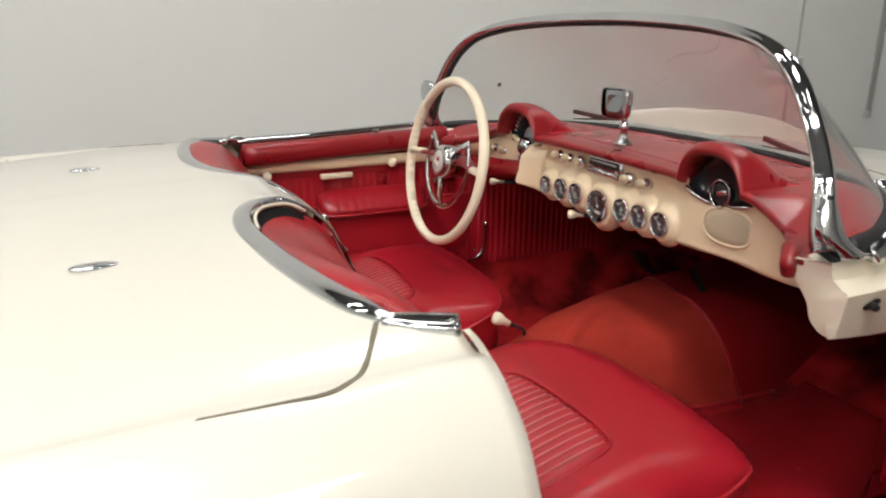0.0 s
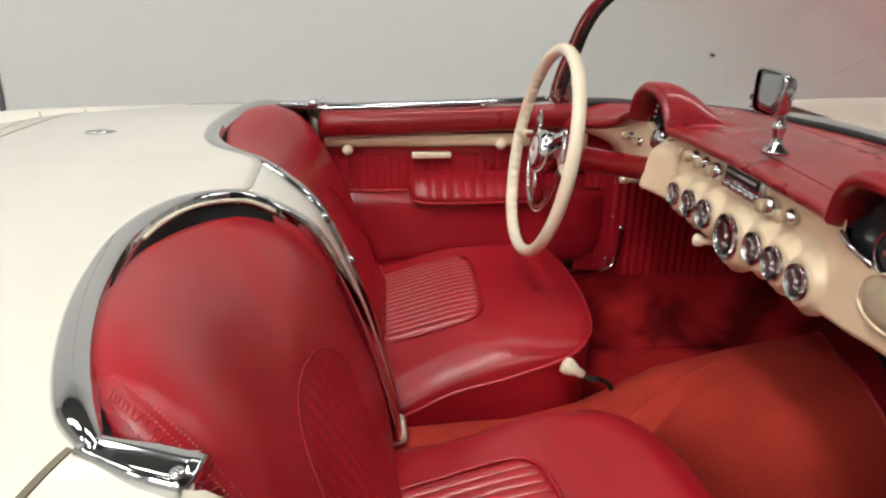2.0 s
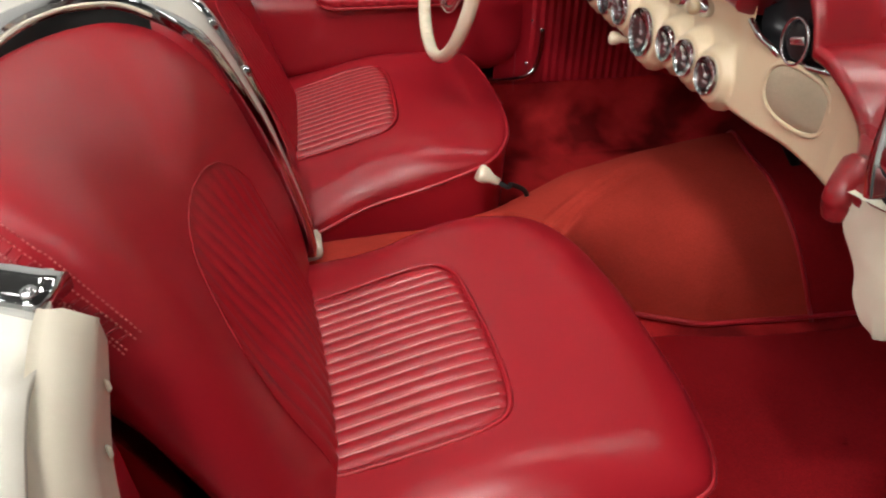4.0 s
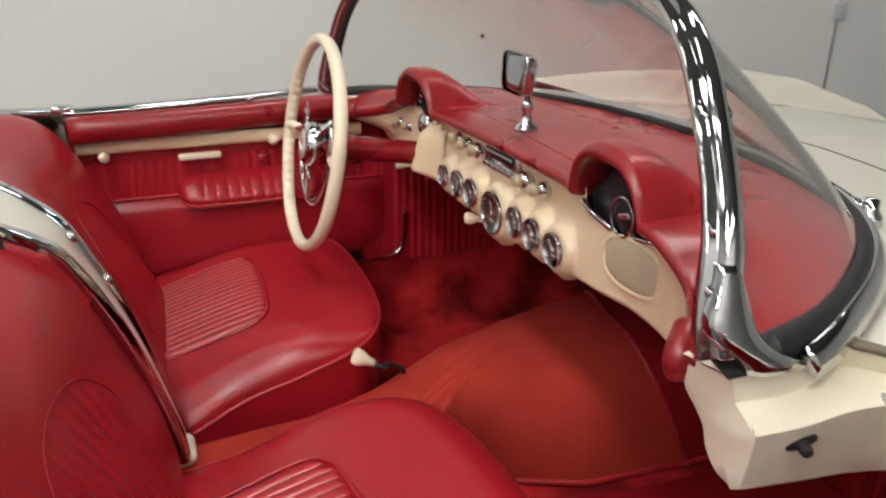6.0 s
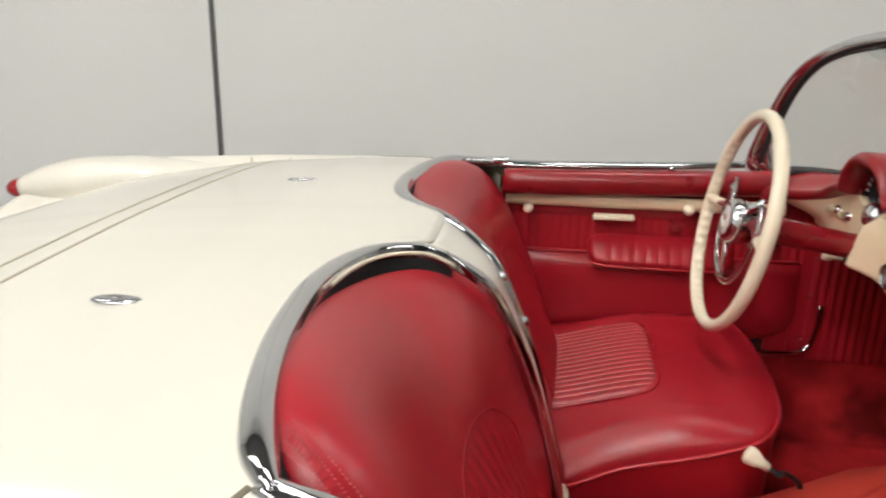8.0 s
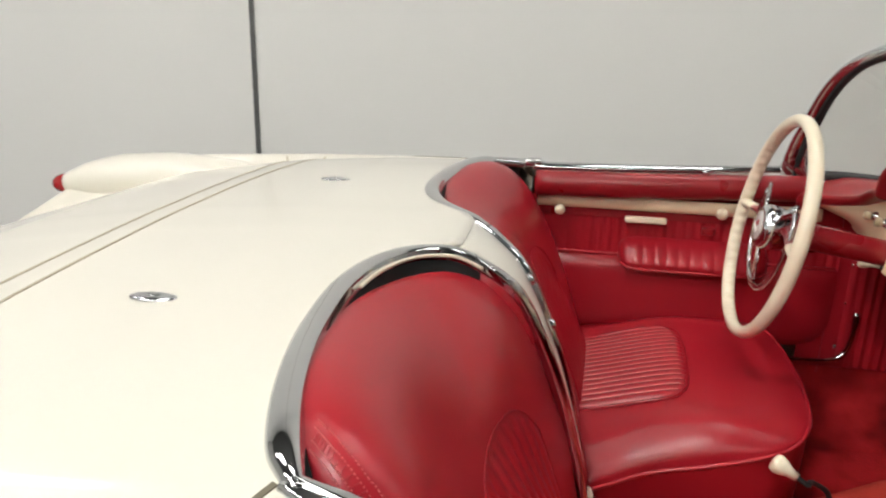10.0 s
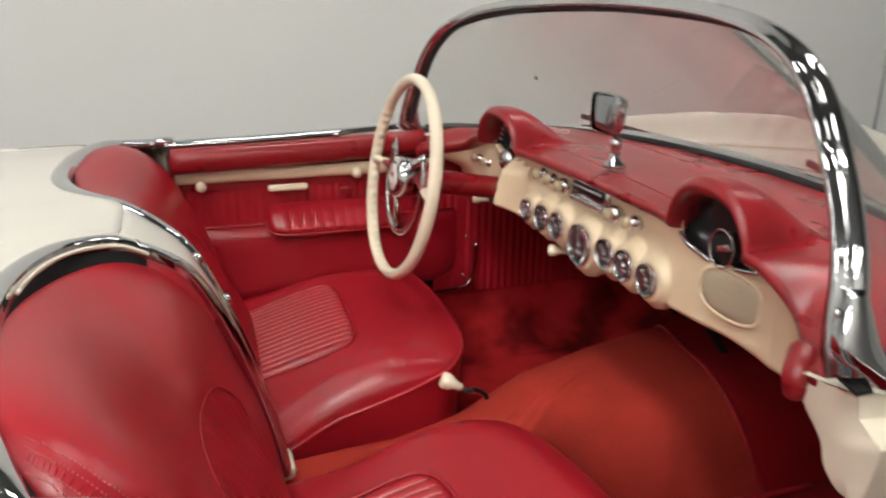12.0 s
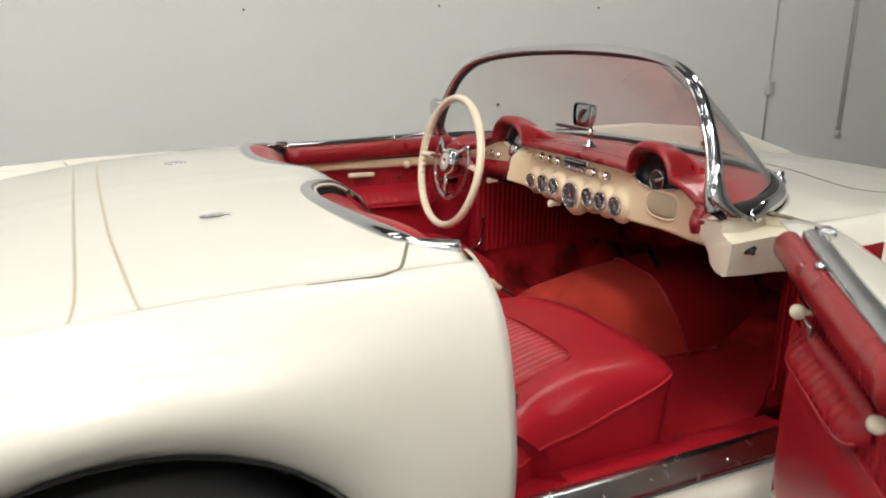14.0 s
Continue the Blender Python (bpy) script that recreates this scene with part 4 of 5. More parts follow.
def pad_top(x, y, y0):
    """Height of the pad without its hoods."""
    zl = lip_z(x)
    flat = 0.966 - 0.012 * (abs(x) / 0.64) ** 2 - 0.012 * ease((abs(x) - 0.5) / 0.15)
    reach = 0.060 + 0.07 * ease((abs(x) - 0.43) / 0.1)
    rise = ease((y - y0 + 0.012) / reach)
    return lerp(zl + 0.004, flat, rise) - 0.022 * ease((y - y0 - 0.2) / 0.25)


def pad_z(x, y, y0):
    """The pad with its hoods, which sink into it towards the windshield."""
    low = pad_top(x, y, y0)
    hood = arch_z(x)
    if hood == 0.0:
        return low
    d = max(0.0, y - y0)
    hood = lerp(hood + 0.011, low - 0.012, ease((d - 0.035) / 0.16))
    return soft_max(low, hood, 0.014)


fine_xs = sorted(set([round(x, 4) for x in xs] + [round(sg * (POD + e * (0.087 - 0.0012 * j)), 4) for sg in (-1, 1) for e in (-1, 1) for j in range(-2, 9)]))
for x in fine_xs:
    y0 = lip_y(x) - 0.004 * ease((0.100 - abs(abs(x) - POD)) / 0.026)
    under = soft_max(lip_z(x), arch_z(x), 0.022)
    yb = base_y(x)
    row = [(x, dash_y(x) + 0.05, under - 0.020), (x, y0 + 0.020, under - 0.016), (x, y0 + 0.005, under - 0.012), (x, y0 - 0.001, under - 0.006), (x, y0 - 0.001, under + 0.001)]
    row += [(x, y0 + 0.003, under + 0.006)]
    for k in range(1, 46):
        y = lerp(y0 + 0.008, yb, (k / 45) ** 1.5)
        row.append((x, y, pad_z(x, y, y0)))
    rows.append(row)
sheet(bm, rows)
pad = part("dash_pad", bm, PAD, dash, "glossy red padded dash top with twin hoods")
thicken(pad, 0.004)
# creases pressed into the top
for x0, x1, y0, y1 in ((-0.22, 0.205, 0.058, 0.030), (-0.32, 0.005, 0.250, 0.232)):
    bm = bmesh.new()
    pts = [(lerp(x0, x1, k / 24), lerp(y0, y1, k / 24), pad_z(lerp(x0, x1, k / 24), lerp(y0, y1, k / 24), lip_y(lerp(x0, x1, k / 24))) - 0.0006) for k in range(25)]
    tube(bm, pts, 0.0022, 6)
    part("pad_ridge", bm, PAD, pad)

# end rolls of the pad beside the windshield posts
for side in (-1, 1):
    bm = bmesh.new()
    pts = spline([(side * 0.600, -0.085, 0.905), (side * 0.618, -0.108, 0.898), (side * 0.622, -0.114, 0.888), (side * 0.622, -0.110, 0.874)], 5)
    sweep(bm, pts, ring(0.017, 12), scale=[lerp(1, 0.8, k / 15) for k in range(16)])
    part("pad_end_roll", bm, PAD, pad, "red rolled end of the dash pad")


def pod_dish(side):
    """Black dished face below a hood, with its chrome V."""
    x0 = side * POD
    y0 = dash_y(POD) - 0.002
    bm = bmesh.new()
    rows = []
    out = []
    for k in range(41):
        a = math.pi * k / 40
        out.append((x0 + 0.086 * math.cos(a), 0.930 + 0.088 * math.sin(a) ** 0.8))
    out += [(x0 - 0.076, 0.915), (x0 - 0.04, 0.902), (x0, 0.895), (x0 + 0.04, 0.902), (x0 + 0.076, 0.915)]
    for r, d in ((1.0, 0.006), (0.97, 0.022), (0.8, 0.034), (0.5, 0.040), (0.1, 0.042)):
        rows.append([(lerp(x0, x, r), y0 + d, lerp(0.945, z, r)) for x, z in out])
    vs = sheet(bm, rows, wrap=True)
    bm.faces.new(vs[-1])
    dish = part("hood_dish", bm, DISH, dash, "black dished face under the hood")
    bm = bmesh.new()
    ybz = dash_y(POD) - 0.004
    if side > 0:
        tube(bm, [(x0 + 0.080, ybz - 0.008, 0.926), (x0 + 0.035, ybz - 0.002, 0.915), (x0 + 0.022, ybz, 0.918)], 0.003, 8)
        tube(bm, [(x0 - 0.084, dash_y(x0 - 0.084) - 0.004, 0.934), (x0 - 0.06, dash_y(x0 - 0.06) - 0.004, 0.921), (x0 - 0.036, ybz - 0.003, 0.914), (x0 - 0.02, ybz - 0.003, 0.911)], 0.0042, 8)
        arc = [(x0 + 0.024 * math.cos(a), ybz - 0.002, 0.934 + 0.027 * math.sin(a)) for a in np.linspace(0, 2 * math.pi, 28, endpoint=False)]
        tube(bm, arc, 0.0022, 8, closed=True, up=(0, 1, 0))
        part("chrome_bezel", bm, CHROME, dish, "chrome ring and V-shaped bezel")
        bm = bmesh.new()
        lathe(bm, [(0.0, 0.004), (0.018, 0.004), (0.023, 0.0), (0.023, -0.01)], facing((x0, ybz + 0.004, 0.934), (0, -1, 0)), 24)
        part("emblem_disc", bm, DIAL, dish)
        bm = bmesh.new()
        block(bm, (0.026, 0.004, 0.010), pose(x0 + 0.004, ybz - 0.002, 0.936, 0, -18, 0), 0.002)
        part("emblem", bm, SATIN, dish, "small bright emblem")
    else:
        for sgn in (-1, 1):
            block(bm, (0.062, 0.014, 0.010), pose(x0 + sgn * 0.040, ybz, 0.925, 0, -sgn * 24, 0), 0.003)
        part("ivory_bezel", bm, DASH, dish)
        bm = bmesh.new()
        lathe(bm, [(0.0, 0.030), (0.018, 0.028), (0.026, 0.018), (0.028, 0.0)], facing((x0, ybz + 0.01, 0.915), (0, -1, 0.15)), 24)
        lathe(bm, [(0.0, 0.028), (0.014, 0.026), (0.019, 0.016), (0.020, 0.0)], facing((x0 + 0.004, ybz + 0.006, 0.880), (0, -1, 0.1)), 20)
        lathe(bm, [(0.0, 0.02), (0.010, 0.02), (0.012, 0.0)], facing((x0 + 0.018, ybz, 0.852), (0, -1, 0)), 16)
        part("column_trim", bm, CHROME, dish, "stacked chrome column trim")
        bm = bmesh.new()
        for k in range(15):
            a = math.pi * (0.08 + 0.84 * k / 14)
            block(bm, (0.0032, 0.002, 0.009), pose(x0 + 0.070 * math.cos(a), y0 + 0.004, 0.935 + 0.070 * math.sin(a), 0, 90 - math.degrees(a) - 0, 0), 0.0)
        part("speedometer_marks", bm, MARKS, dish, "white speedometer scale marks", False)
        bm = bmesh.new()
        lathe(bm, [(0.0, 0.012), (0.034, 0.010), (0.036, 0.0)], facing((x0, y0 + 0.022, 0.935), (0, -1, 0)), 24)
        part("speedometer_hub", bm, GREY, dish)


pod_dish(1)
pod_dish(-1)


def gauge(x, z, r, seed):
    y = dash_y(x) - 0.0197
    m = facing((x, y, z), (0, -1, 0.0))
    bm = bmesh.new()
    lathe(bm, [(r, -0.012), (r, 0.0), (r - 0.0005, 0.0010), (r - 0.0012, 0.0011), (r - 0.0017, 0.0006), (r - 0.0018, -0.0004)], m, 36, caps=False)
    g = part("gauge", bm, CHROME, dash, "round chrome-ringed gauge with black dial")
    bm = bmesh.new()
    inner = r * (0.83 if r > 0.03 else 0.73)
    lathe(bm, [(0.0, -0.0042), (inner + 0.001, -0.0042)], m, 28, caps=False)
    part("dial", bm, DIAL, g)
    bm = bmesh.new()
    lathe(bm, [(r - 0.0016, 0.0004), (r - 0.0026, -0.0006), (lerp(inner, r, 0.5), -0.0022), (inner, -0.0037), (inner, -0.0044)], m, 36, caps=False)
    part("reflector_cone", bm, SATIN, g, "bright metal cone round the dial")
    bm = bmesh.new()
    rnd = random.Random(seed)
    sp = 300 if r > 0.03 else 110
    n = 21 if r > 0.03 else 7
    for k in range(n):
        a = radians(90 + sp / 2 - sp * k / (n - 1))
        q = m @ pose((inner - 0.003) * math.cos(a), (inner - 0.003) * math.sin(a), -0.0038, 0, 0, math.degrees(a))
        block(bm, (0.004, 0.0010 if k % 2 else 0.0016, 0.0006), q, 0)
    part("dial_marks", bm, MARKS, g, smooth=False)
    bm = bmesh.new()
    a = rnd.uniform(100, 150)
    block(bm, (inner * 0.95, 0.0012, 0.0008), m @ pose(0, 0, -0.0028, 0, 0, a) @ Matrix.Translation((inner * 0.3, 0, 0)), 0.0003)
    lathe(bm, [(0.0, -0.0010), (0.0028, -0.0016), (0.003, -0.0042)], m, 14, caps=False)
    part("needle", bm, GREY, g)
    bm = bmesh.new()
    block(bm, (inner * 0.55, inner * 0.16, 0.0006), m @ pose(0, -inner * 0.45, -0.0039), 0)
    part("dial_caption", bm, GREY, g, smooth=False)
    bm = bmesh.new()
    lathe(bm, [(0.0, 0.0010), (r * 0.5, 0.0008), (r - 0.0018, 0.0003), (r - 0.0018, -0.0002), (r * 0.5, 0.0002), (0.0, 0.0004)], m, 24)
    glass = part("gauge_glass", bm, GLASS, g)
    glass.visible_shadow = False


for k, (gx, gz, gr) in enumerate(GAUGES):
    gauge(gx, gz, gr, k)


def dash_knob(x, z, r=0.0108, y=None, two=False):
    y = dash_y(x) + 0.008 if y is None else y
    m = facing((x, y, z), (0, -1, 0.06))
    bm = bmesh.new()
    lathe(bm, [(r * 1.25, -0.006), (r * 1.25, 0.006), (r * 0.8, 0.010), (r * 0.55, 0.018)] if not two else [(r * 1.45, -0.006), (r * 1.45, 0.012), (r * 0.9, 0.015), (r * 0.6, 0.02)], m, 20)
    k = part("dash_knob", bm, CHROME, dash, "ivory control knob on a chrome base")
    bm = bmesh.new()
    lathe(bm, [(r * 0.6, 0.014), (r * 0.95, 0.016), (r, 0.021), (r * 0.9, 0.026), (r * 0.5, 0.028), (0, 0.028)], m, 20)
    part("knob_cap", bm, KNOB, k)


for kx, kz, tw in ((-0.188, 0.921, False), (-0.145, 0.919, False), (-0.098, 0.917, True), (0.083, 0.910, True), (0.140, 0.911, False)):
    dash_knob(kx, kz, two=tw)
dash_knob(-0.50, 0.893, 0.0095)
dash_knob(-0.465, 0.888, 0.0095)

# radio
bm = bmesh.new()
ry = dash_y(0) + 0.010
block(bm, (0.126, 0.022, 0.046), pose(-0.006, ry, 0.920, -4), 0.005, 0)
radio = part("radio", bm, CHROME, dash, "chrome car radio with dark dial and push buttons")
bm = bmesh.new()
block(bm, (0.108, 0.004, 0.017), pose(-0.006, ry - 0.0115, 0.9295, -4), 0.001)
part("radio_dial", bm, DIAL, radio)
bm = bmesh.new()
block(bm, (0.096, 0.002, 0.004), pose(-0.006, ry - 0.0142, 0.932, -4), 0.0)
part("dial_scale", bm, GREY, radio)
for k in range(5):
    bm = bmesh.new()
    block(bm, (0.0185, 0.012, 0.010), pose(-0.050 + 0.022 * k, ry - 0.014, 0.9085, -4), 0.0025)
    part("push_button", bm, SATIN, radio)

# speaker grille in the dash, passenger side
bm = bmesh.new()
sx, sz = 0.380, 0.874
m = facing((sx, dash_y(sx) - 0.003, sz), (0.05, -1, 0))
out = [(0.058 * math.copysign(abs(math.cos(a)) ** 0.8, math.cos(a)), 0.034 * math.copysign(abs(math.sin(a)) ** 0.8, math.sin(a))) for a in np.linspace(0, 2 * math.pi, 36, endpoint=False)]
rows = [[m @ Vector((x * r, z * r, h)) for x, z in out] for r, h in ((1.0, 0.001), (0.96, 0.003), (0.6, 0.006), (0.05, 0.007))]
vs = sheet(bm, rows, wrap=True)
bm.faces.new(vs[-1])
sp = part("speaker_grille", bm, MESHWHITE, dash, "rounded beige cloth speaker grille")
bm = bmesh.new()
tube(bm, [m @ Vector((x * 1.03, z * 1.03, 0.002)) for x, z in out], 0.0035, 8, closed=True)
part("grille_rim", bm, DASH, sp)

# pull knobs below the dash
def pull(x, y, z, d, r=0.012):
    bm = bmesh.new()
    m = facing((x, y, z), d)
    lathe(bm, [(0, 0.012), (r * 0.8, 0.010), (r, 0.004), (r * 0.85, -0.006), (r * 0.5, -0.012), (r * 0.45, -0.03)], m, 18)
    k = part("pull_knob", bm, IVORY, dash, "ivory pull knob below the dash")
    bm = bmesh.new()
    tube(bm, [m @ Vector((0, 0, -0.03)), m @ Vector((0, 0, -0.09))], 0.006, 8)
    part("pull_stem", bm, BLACK, k)


pull(-0.11, -0.004, 0.784, (-0.5, -1, 0.05))
pull(-0.50, -0.01, 0.792, (-0.2, -1, 0.1), 0.011)

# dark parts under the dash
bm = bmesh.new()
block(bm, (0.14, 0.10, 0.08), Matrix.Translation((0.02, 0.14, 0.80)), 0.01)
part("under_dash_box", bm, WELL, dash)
for size, place in (((0.014, 0.016, 0.16), pose(0.02, 0.33, 0.58, 40, 12, 0)), ((0.06, 0.012, 0.09), pose(-0.22, 0.50, 0.50, 35, 0, 0)), ((0.06, 0.012, 0.08), pose(-0.40, 0.50, 0.50, 35, 0, 0))):
    bm = bmesh.new()
    block(bm, size, place, 0.004)
    part("pedal", bm, BLACK, car, "black pedal in the footwell")

# ---- rear-view mirror on the dash ----
mir = tagged(new("rear_view_mirror"), "chrome rear-view mirror standing on the dash pad")
mir.parent = car
bm = bmesh.new()
lathe(bm, [(0.022, 0), (0.020, 0.006), (0.011, 0.012), (0.008, 0.03), (0.011, 0.036), (0.011, 0.048), (0.006, 0.052), (0.005, 0.075)], pose(0.004, 0.045, 0.974), 20)
part("mirror_stem", bm, CHROME, mir)
M = pose(-0.024, 0.042, 1.066, -3, 0, -3)


def mirror_outline(r, n=40):
    """A rounded shield: wide at the top, narrower below."""
    out = []
    for k in range(n):
        a = 2 * math.pi * k / n
        x = math.copysign(abs(math.cos(a)) ** 0.42, math.cos(a))
        z = math.copysign(abs(math.sin(a)) ** 0.42, math.sin(a))
        out.append((0.050 * r * x * (1 + 0.07 * z), 0.036 * r * z))
    return out


bm = bmesh.new()
vs = sheet(bm, [[M @ Vector((x, y, z)) for x, z in mirror_outline(r)] for r, y in ((0.94, -0.011), (0.99, -0.011), (1.0, -0.008), (0.99, 0.0), (0.93, 0.008), (0.75, 0.015), (0.4, 0.019), (0.05, 0.020))], wrap=True)
bm.faces.new(vs[-1])
mir_shell = part("mirror_shell", bm, CHROME, mir)
bm = bmesh.new()
vs = sheet(bm, [[M @ Vector((x, y, z)) for x, z in mirror_outline(r)] for r, y in ((0.945, -0.008), (0.94, -0.0102), (0.5, -0.0104))], wrap=True)
bm.faces.new(vs[-1])
part("mirror_glass", bm, MIRROR, mir)
bm = bmesh.new()
sweep(bm, spline([(0.004, 0.045, 1.03), (-0.004, 0.052, 1.05), (-0.020, 0.058, 1.062)], 5), ring(0.006, 10))
part("mirror_arm", bm, CHROME, mir)

# ---- windshield ----
ws = tagged(new("windshield"), "wrap-around windshield in a chrome frame")
ws.parent = car
ARCH = [(0.692, -0.128, 0.935), (0.685, -0.130, 0.965), (0.672, -0.122, 1.02), (0.648, -0.112, 1.07), (0.614, -0.103, 1.123), (0.573, -0.09, 1.168), (0.518, -0.073, 1.203),
        (0.43, -0.05, 1.229), (0.30, -0.026, 1.246), (0.15, -0.010, 1.254), (0.0, -0.004, 1.257)]
BASE = [(0.692, -0.10, 0.940), (0.687, -0.062, 0.943), (0.675, -0.012, 0.945), (0.652, 0.040, 0.947), (0.614, 0.108, 0.950), (0.566, 0.172, 0.953), (0.505, 0.232, 0.955),
        (0.42, 0.288, 0.957), (0.30, 0.335, 0.958), (0.155, 0.363, 0.958), (0.0, 0.373, 0.958)]


def both(half):
    return half + [(-x, y, z) for x, y, z in reversed(half[:-1])]


arch = spline(both(ARCH), 8)
base = spline(both(BASE), 8)
bm = bmesh.new()
rows = []
for k in range(17):
    t = k / 16
    row = []
    for a, b in zip(base, arch):
        p = a.lerp(b, t)
        p.y += 0.03 * math.sin(math.pi * t) * (1 - abs(p.x) / 0.75)
        row.append(p)
    rows.append(row)
sheet(bm, rows)
glass = part("windshield_glass", bm, GLASS, ws, "clear curved windshield glass")
thicken(glass, 0.005, 0)
glass.visible_shadow = False
bm = bmesh.new()
ups = []
for p in arch:
    out = Vector((p.x * 1.1, -0.02, max(0.0, p.z - 0.93) * 1.4 + 0.02))
    ups.append(out.normalized())
prof = [(-0.024, -0.008), (-0.0245, -0.002), (-0.022, 0.0005), (-0.014, 0.0015), (-0.0125, 0.003), (-0.011, 0.008), (-0.006, 0.0125), (0.001, 0.0138), (0.008, 0.0115), (0.013, 0.007), (0.015, 0.003), (0.020, 0.001), (0.021, -0.008), (0.006, -0.011), (-0.006, -0.011)]
sweep(bm, arch, prof, ups=ups, scale=[lerp(1.02, 0.82, ease((p.z - 0.93) / 0.18)) for p in arch])
ws_frame = part("windshield_frame", bm, CHROME, ws, "chrome windshield frame")
bm = bmesh.new()
inner = []
for p, u in zip(arch, ups):
    inner.append(p - u * 0.012 + Vector((0, 0.004, 0)))
sweep(bm, inner, [(-0.004, -0.003), (-0.004, 0.003), (0.008, 0.003), (0.008, -0.003)], ups=ups)
part("frame_gasket", bm, BLACK, ws, "black rubber gasket")
for side in (-1, 1):
    # flared foot of the post
    bm = bmesh.new()
    rows = []
    for k in range(13):
        t = k / 12
        z = lerp(0.922, 1.015, t)
        ahead = -0.104 - 0.014 * t ** 3 + 0.058 * (1 - t) ** 5
        behind = -0.118 - 0.034 * ease(t / 0.42) + 0.014 * ease((t - 0.45) / 0.55)
        cx, d = lerp(0.698, 0.676, t), lerp(0.022, 0.011, t)
        cy, w = (ahead + behind) / 2, (ahead - behind) / 2
        rows.append([(side * (cx + d * math.copysign(abs(math.cos(a)) ** 0.7, math.cos(a))), cy + w * math.copysign(abs(math.sin(a)) ** 0.85, math.sin(a)), z) for a in np.linspace(0, 2 * math.pi, 28, endpoint=False)])
    vs = sheet(bm, rows, wrap=True)
    bm.faces.new(vs[0])
    bm.faces.new(vs[-1])
    part("post_foot", bm, CHROME, ws, "flared chrome foot of the windshield post")
    for z in (1.04, 0.99):
        bm = bmesh.new()
        a = min(arch, key=lambda p: abs(p.z - z) + (0 if p.x * side > 0 else 9))
        lathe(bm, [(0, 0.004), (0.004, 0.003), (0.006, 0)], facing(a + Vector((side * 0.0, -0.017, 0)), (0, -1, 0)), 12)
        part("post_screw", bm, SATIN, ws)
    bm = bmesh.new()
    a = min(arch, key=lambda p: abs(p.z - 1.13) + (0 if p.x * side > 0 else 9))
    block(bm, (0.020, 0.034, 0.007), Matrix.Translation(a) @ pose(0, 0, 0, 0, side * 38, 0), 0.004)
    part("frame_clip", bm, CHROME, ws, "chrome clip on the post")
# base moulding and rubber
bm = bmesh.new()
flat = [p - Vector((0, 0, 0.012 * ease((0.02 - p.y) / 0.075))) for p in base if p.y > -0.055]
sweep(bm, flat, [(0.013, -0.022), (0.013, -0.006), (0.016, 0.000), (0.020, 0.0005), (0.026, -0.006), (0.032, -0.014), (0.034, -0.026)])
part("base_moulding", bm, CHROME, ws, "chrome moulding along the windshield base")
bm = bmesh.new()
sweep(bm, [p for p in base if p.y > -0.085], [(-0.008, -0.020), (-0.008, -0.003), (-0.004, 0.004), (0.003, 0.006), (0.010, 0.003), (0.0155, -0.003), (0.0155, -0.020)])
part("base_rubber", bm, BLACK, ws, "black rubber strip inside the windshield base")


def wiper(x, y, tip):
    w = tagged(new("windshield_wiper"), "windshield wiper with chrome pivot and dark blade")
    w.parent = car
    bm = bmesh.new()
    z = surface_z(x, y) + 0.0
    lathe(bm, [(0.020, 0), (0.018, 0.012), (0.012, 0.02), (0.011, 0.035), (0.0, 0.038)], Matrix.Translation((x, y, z)), 16)
    block(bm, (0.05, 0.02, 0.016), pose(x - 0.015, y - 0.012, z + 0.026, 0, 10, 35), 0.005)
    part("wiper_pivot", bm, CHROME, w)
    bm = bmesh.new()
    p0, p1 = Vector((x - 0.02, y - 0.015, z + 0.032)), Vector(tip)
    mid = p0.lerp(p1, 0.55)
    sweep(bm, [p0, p0.lerp(p1, 0.3), mid], [(-0.005, -0.002), (0.005, -0.002), (0.003, 0.004), (-0.003, 0.004)])
    arm = part("wiper_arm", bm, SATIN, w)
    bm = bmesh.new()
    d = (p1 - p0).normalized()
    sweep(bm, [mid - d * 0.13, mid + d * 0.15], [(-0.004, -0.006), (0.004, -0.006), (0.003, 0.006), (-0.003, 0.006)])
    part("wiper_blade", bm, BLACK, w)
    lead(w, arm)


wiper(0.455, 0.325, (0.08, 0.405, 0.985))
wiper(-0.16, 0.42, (-0.55, 0.27, 0.985))

# ---- right hinge post of the body, seen past the open door ----
bm = bmesh.new()
col = [(0.622, -0.108, 0.900), (0.635, -0.114, 0.872), (0.648, -0.108, 0.850), (0.655, -0.102, 0.832), (0.661, -0.100, 0.810), (0.679, -0.100, 0.795), (0.694, -0.096, 0.790)]
ridge = [(0.702, -0.125, 0.917), (0.700, -0.114, 0.888), (0.716, -0.110, 0.878), (0.727, -0.113, 0.870), (0.720, -0.106, 0.845), (0.711, -0.099, 0.815), (0.702, -0.092, 0.790)]
half = [tuple(lerp(a, b, 0.55) - (0.006 if k == 1 else 0) for k, (a, b) in enumerate(zip(p, q))) for p, q in zip(col, ridge)]
sheet(bm, [spline(col, 4), spline(half, 4), spline(ridge, 4)])
wall_top = [(0.702, -0.125, 0.917), (0.695, -0.05, 0.921), (0.679, 0.031, 0.921)]
wall_low = [(0.700, -0.114, 0.888), (0.702, -0.048, 0.885), (0.678, 0.035, 0.886)]
sheet(bm, [spline(wall_top, 4), spline(wall_low, 4)])
